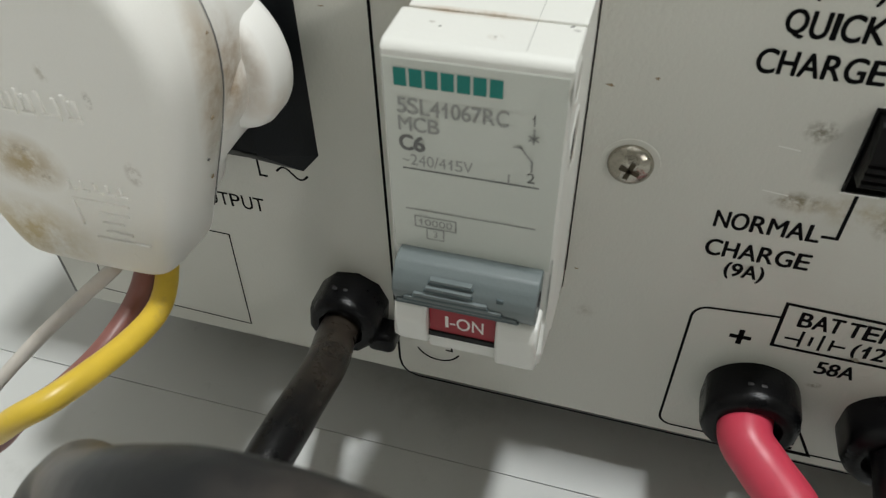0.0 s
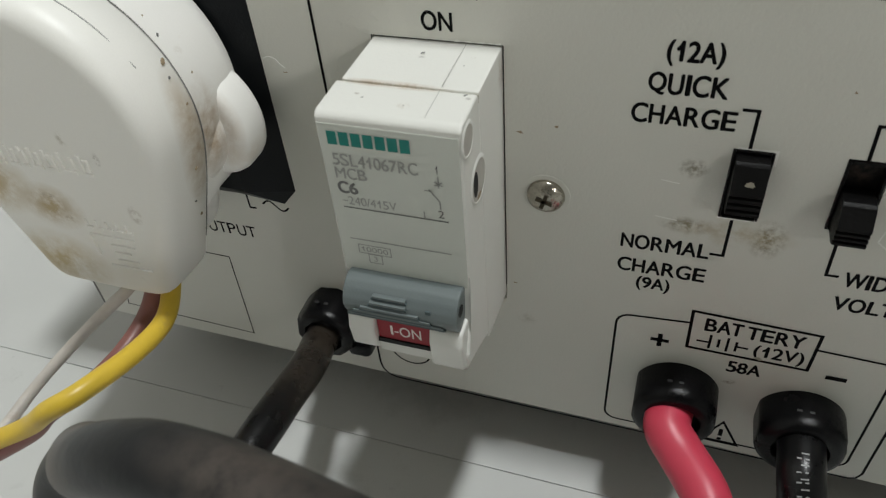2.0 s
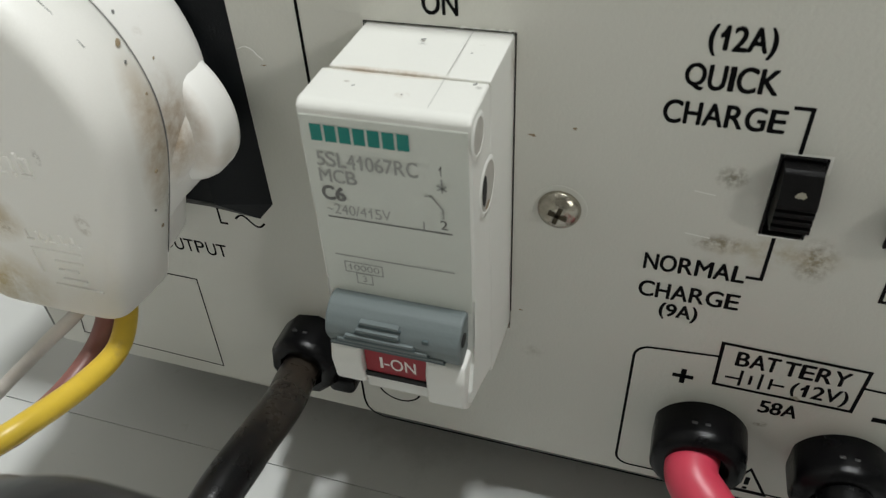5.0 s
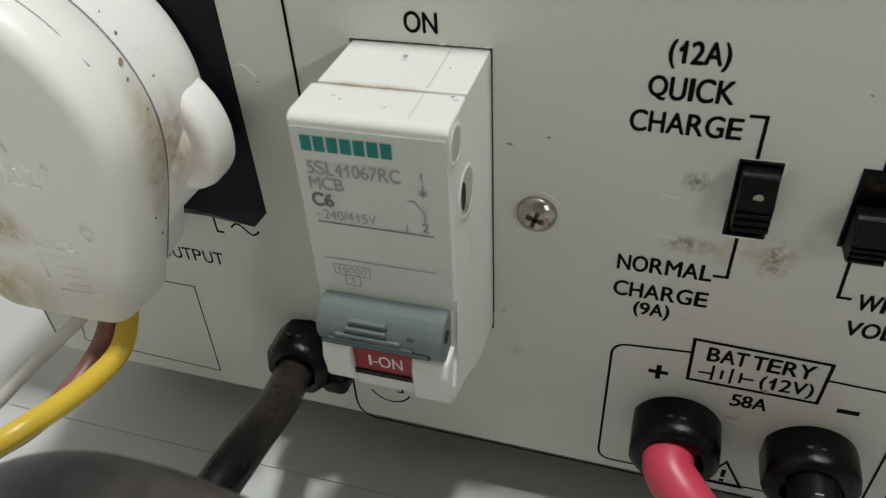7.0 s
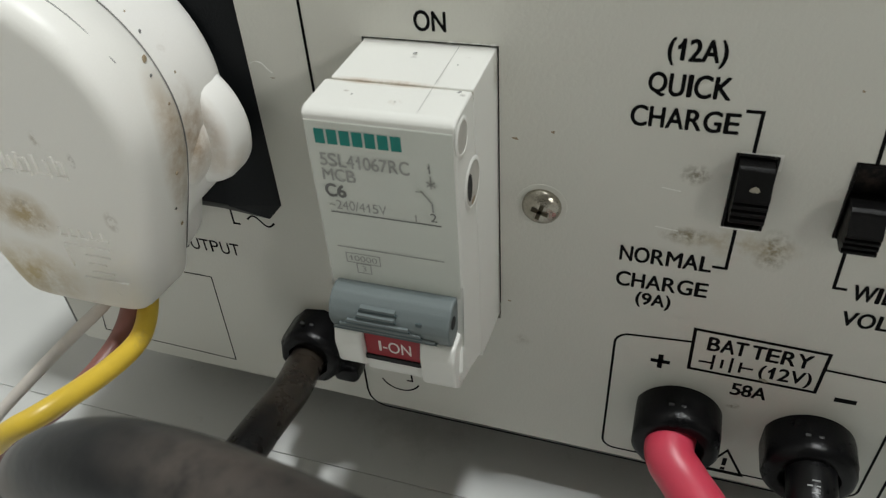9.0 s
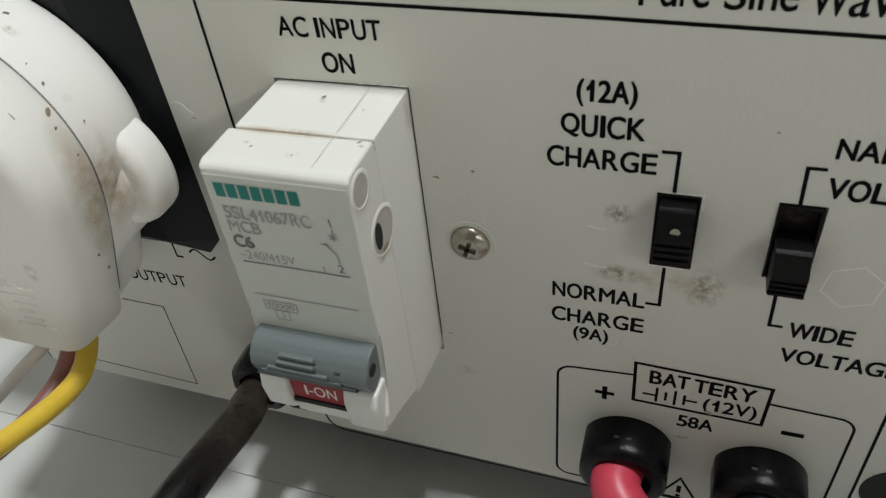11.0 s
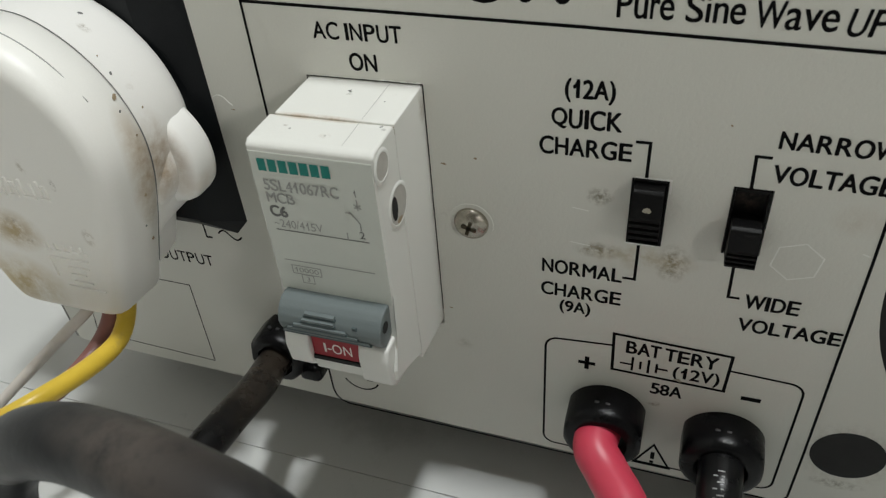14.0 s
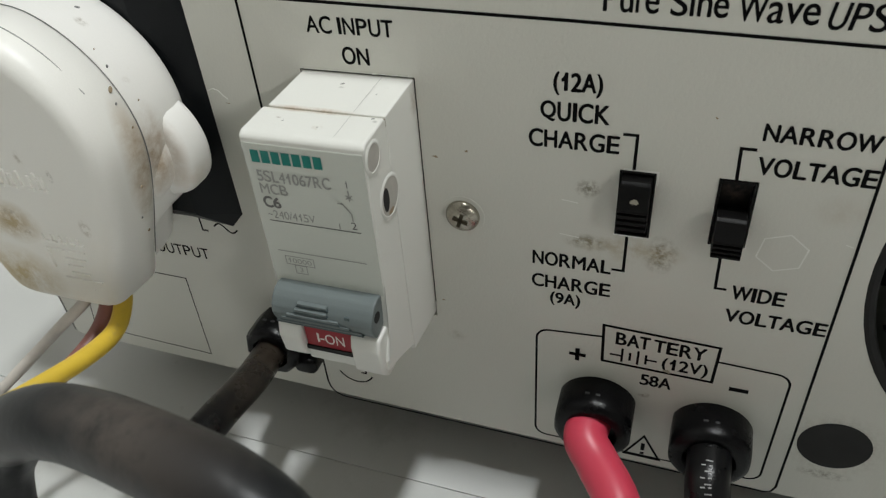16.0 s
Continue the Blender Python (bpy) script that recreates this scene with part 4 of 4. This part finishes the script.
    # raised plain marks
    def mark(x0, x1, z0, z1):
        part("raised_mark", box(x0, x1, -2.375, -2.33, z0, z1, 0.014), PLUG, front)

    for k, wide in enumerate((0.22, 0.16, 0.10, 0.17, 0.18, 0.24, 0.17)):
        x = (-5.80, -5.50, -5.27, -5.10, -4.86, -4.60, -4.28)[k]
        mark(x, x + wide, 5.44, 5.50)
        mark(x, x + 0.055, 5.51, 5.78)
        mark(x + wide - 0.055, x + wide, 5.51, 5.72)
        if k % 2 == 0:
            mark(x + 0.06, x + wide - 0.06, 5.66, 5.72)
    for k in range(5):
        mark(-4.69 + 0.17 * k, -4.58 + 0.17 * k, 4.46, 4.50)
        mark(-4.69 + 0.17 * k, -4.655 + 0.17 * k, 4.51, 4.62)
    for x0, x1, z in ((-4.72, -3.95, 4.33), (-4.42, -4.0, 4.17), (-4.42, -4.12, 4.02), (-4.42, -4.05, 3.87), (-4.60, -3.86, 3.74)):
        mark(x0, x1, z - 0.018, z + 0.018)
    mark(-4.74, -4.70, 3.92, 4.32)
    seam = glide([(a, -1.4275, b) for a, b in outline(-0.004)[:10]], 4)
    part("seam_line", tube(seam, 0.007, 6, 1, wobble=0.6), DARK_PRINT, front, "dark line between the two halves")
    ring = [Vector((a, -1.90, b)) for a, b in outline(0.022)]
    part("mould_line", tube([ring[k] for k in (24, 0, 1, 2, 3)], 0.009, 6, 6), GREY_PRINT, front, "thin grey mould line")
    for k, (i, f, y, r) in enumerate(((1, 0.5, -0.8, .045), (2, 0.4, -1.25, .02), (3, 0.2, -1.52, .055), (3, 0.5, -1.58, .025), (3, 0.7, -1.20, .02), (4, 0.1, -1.55, .02), (2, 0.8, -1.3, .03), (5, 0.6, -1.7, .03), (7, 0.2, -1.6, .03), (6, 0.5, -1.75, .02))):
        o = outline(-0.004 if y > -1.4 else -0.002)
        c = Vector((o[i][0], y, o[i][1])).lerp(Vector((o[i + 1][0], y, o[i + 1][1])), f)
        d = Vector((o[i + 1][0] - o[i][0], 0, o[i + 1][1] - o[i][1])).normalized()
        part("speck", lathe(c - Vector((-d.z, 0, d.x)) * -0.015, Vector((-d.z, 0, d.x)), [(0, r), (0.018, r * 0.8)], 9, 0.55), DIRT if k % 3 else DARK_PRINT, back if y > -1.4 else front, "dark speck", smooth=0)
    # a hair stuck to the panel
    hair = thing("hair", "short white thread stuck to the panel", "thread")
    part("strand", tube([(-2.66, -0.015, 6.10), (-2.56, -0.02, 6.14), (-2.46, -0.02, 6.11), (-2.40, -0.02, 6.04), (-2.33, -0.015, 5.98)], 0.008, 6, 5), BLANK, hair)
    # wires
    part("yellow_wire", tube([(-4.25, -1.7, 3.3), (-4.22, -1.85, 2.85), (-4.10, -2.35, 2.62), (-4.07, -3.1, 2.72), (-4.22, -4.05, 2.92), (-4.6, -4.4, 2.78), (-5.2, -4.45, 2.25), (-6.1, -4.75, 1.77), (-7.5, -5.4, 1.0), (-9.0, -6.5, -0.6), (-10.0, -8.0, -2.05)], 0.155, 18, wobble=0.04), YELLOW, pl, "yellow insulated wire")
    part("brown_wire", tube([(-4.58, -1.7, 3.3), (-4.56, -1.8, 2.85), (-4.65, -2.15, 2.4), (-4.72, -2.8, 2.2), (-4.78, -3.6, 2.25), (-4.95, -4.2, 2.36), (-5.3, -4.42, 2.02), (-6.15, -4.80, 1.52), (-7.55, -5.5, 0.70), (-9.1, -6.8, -0.9), (-10.2, -8.2, -2.07)], 0.155, 18, wobble=0.03), BROWN, pl, "brown insulated wire")
    part("white_wire", tube([(-4.85, -1.85, 3.3), (-4.87, -1.95, 2.9), (-5.5, -2.22, 2.3), (-6.25, -2.58, 1.6), (-6.66, -3.27, 1.19), (-6.8, -4.16, 0.98), (-7.05, -5.13, 0.9), (-7.6, -6.3, 0.3), (-8.5, -7.6, -1.0), (-9.4, -9.0, -2.12)], 0.105, 16, wobble=0.06), GREYWIRE, pl, "greyed white insulated wire")


plug()
floor_tiles()
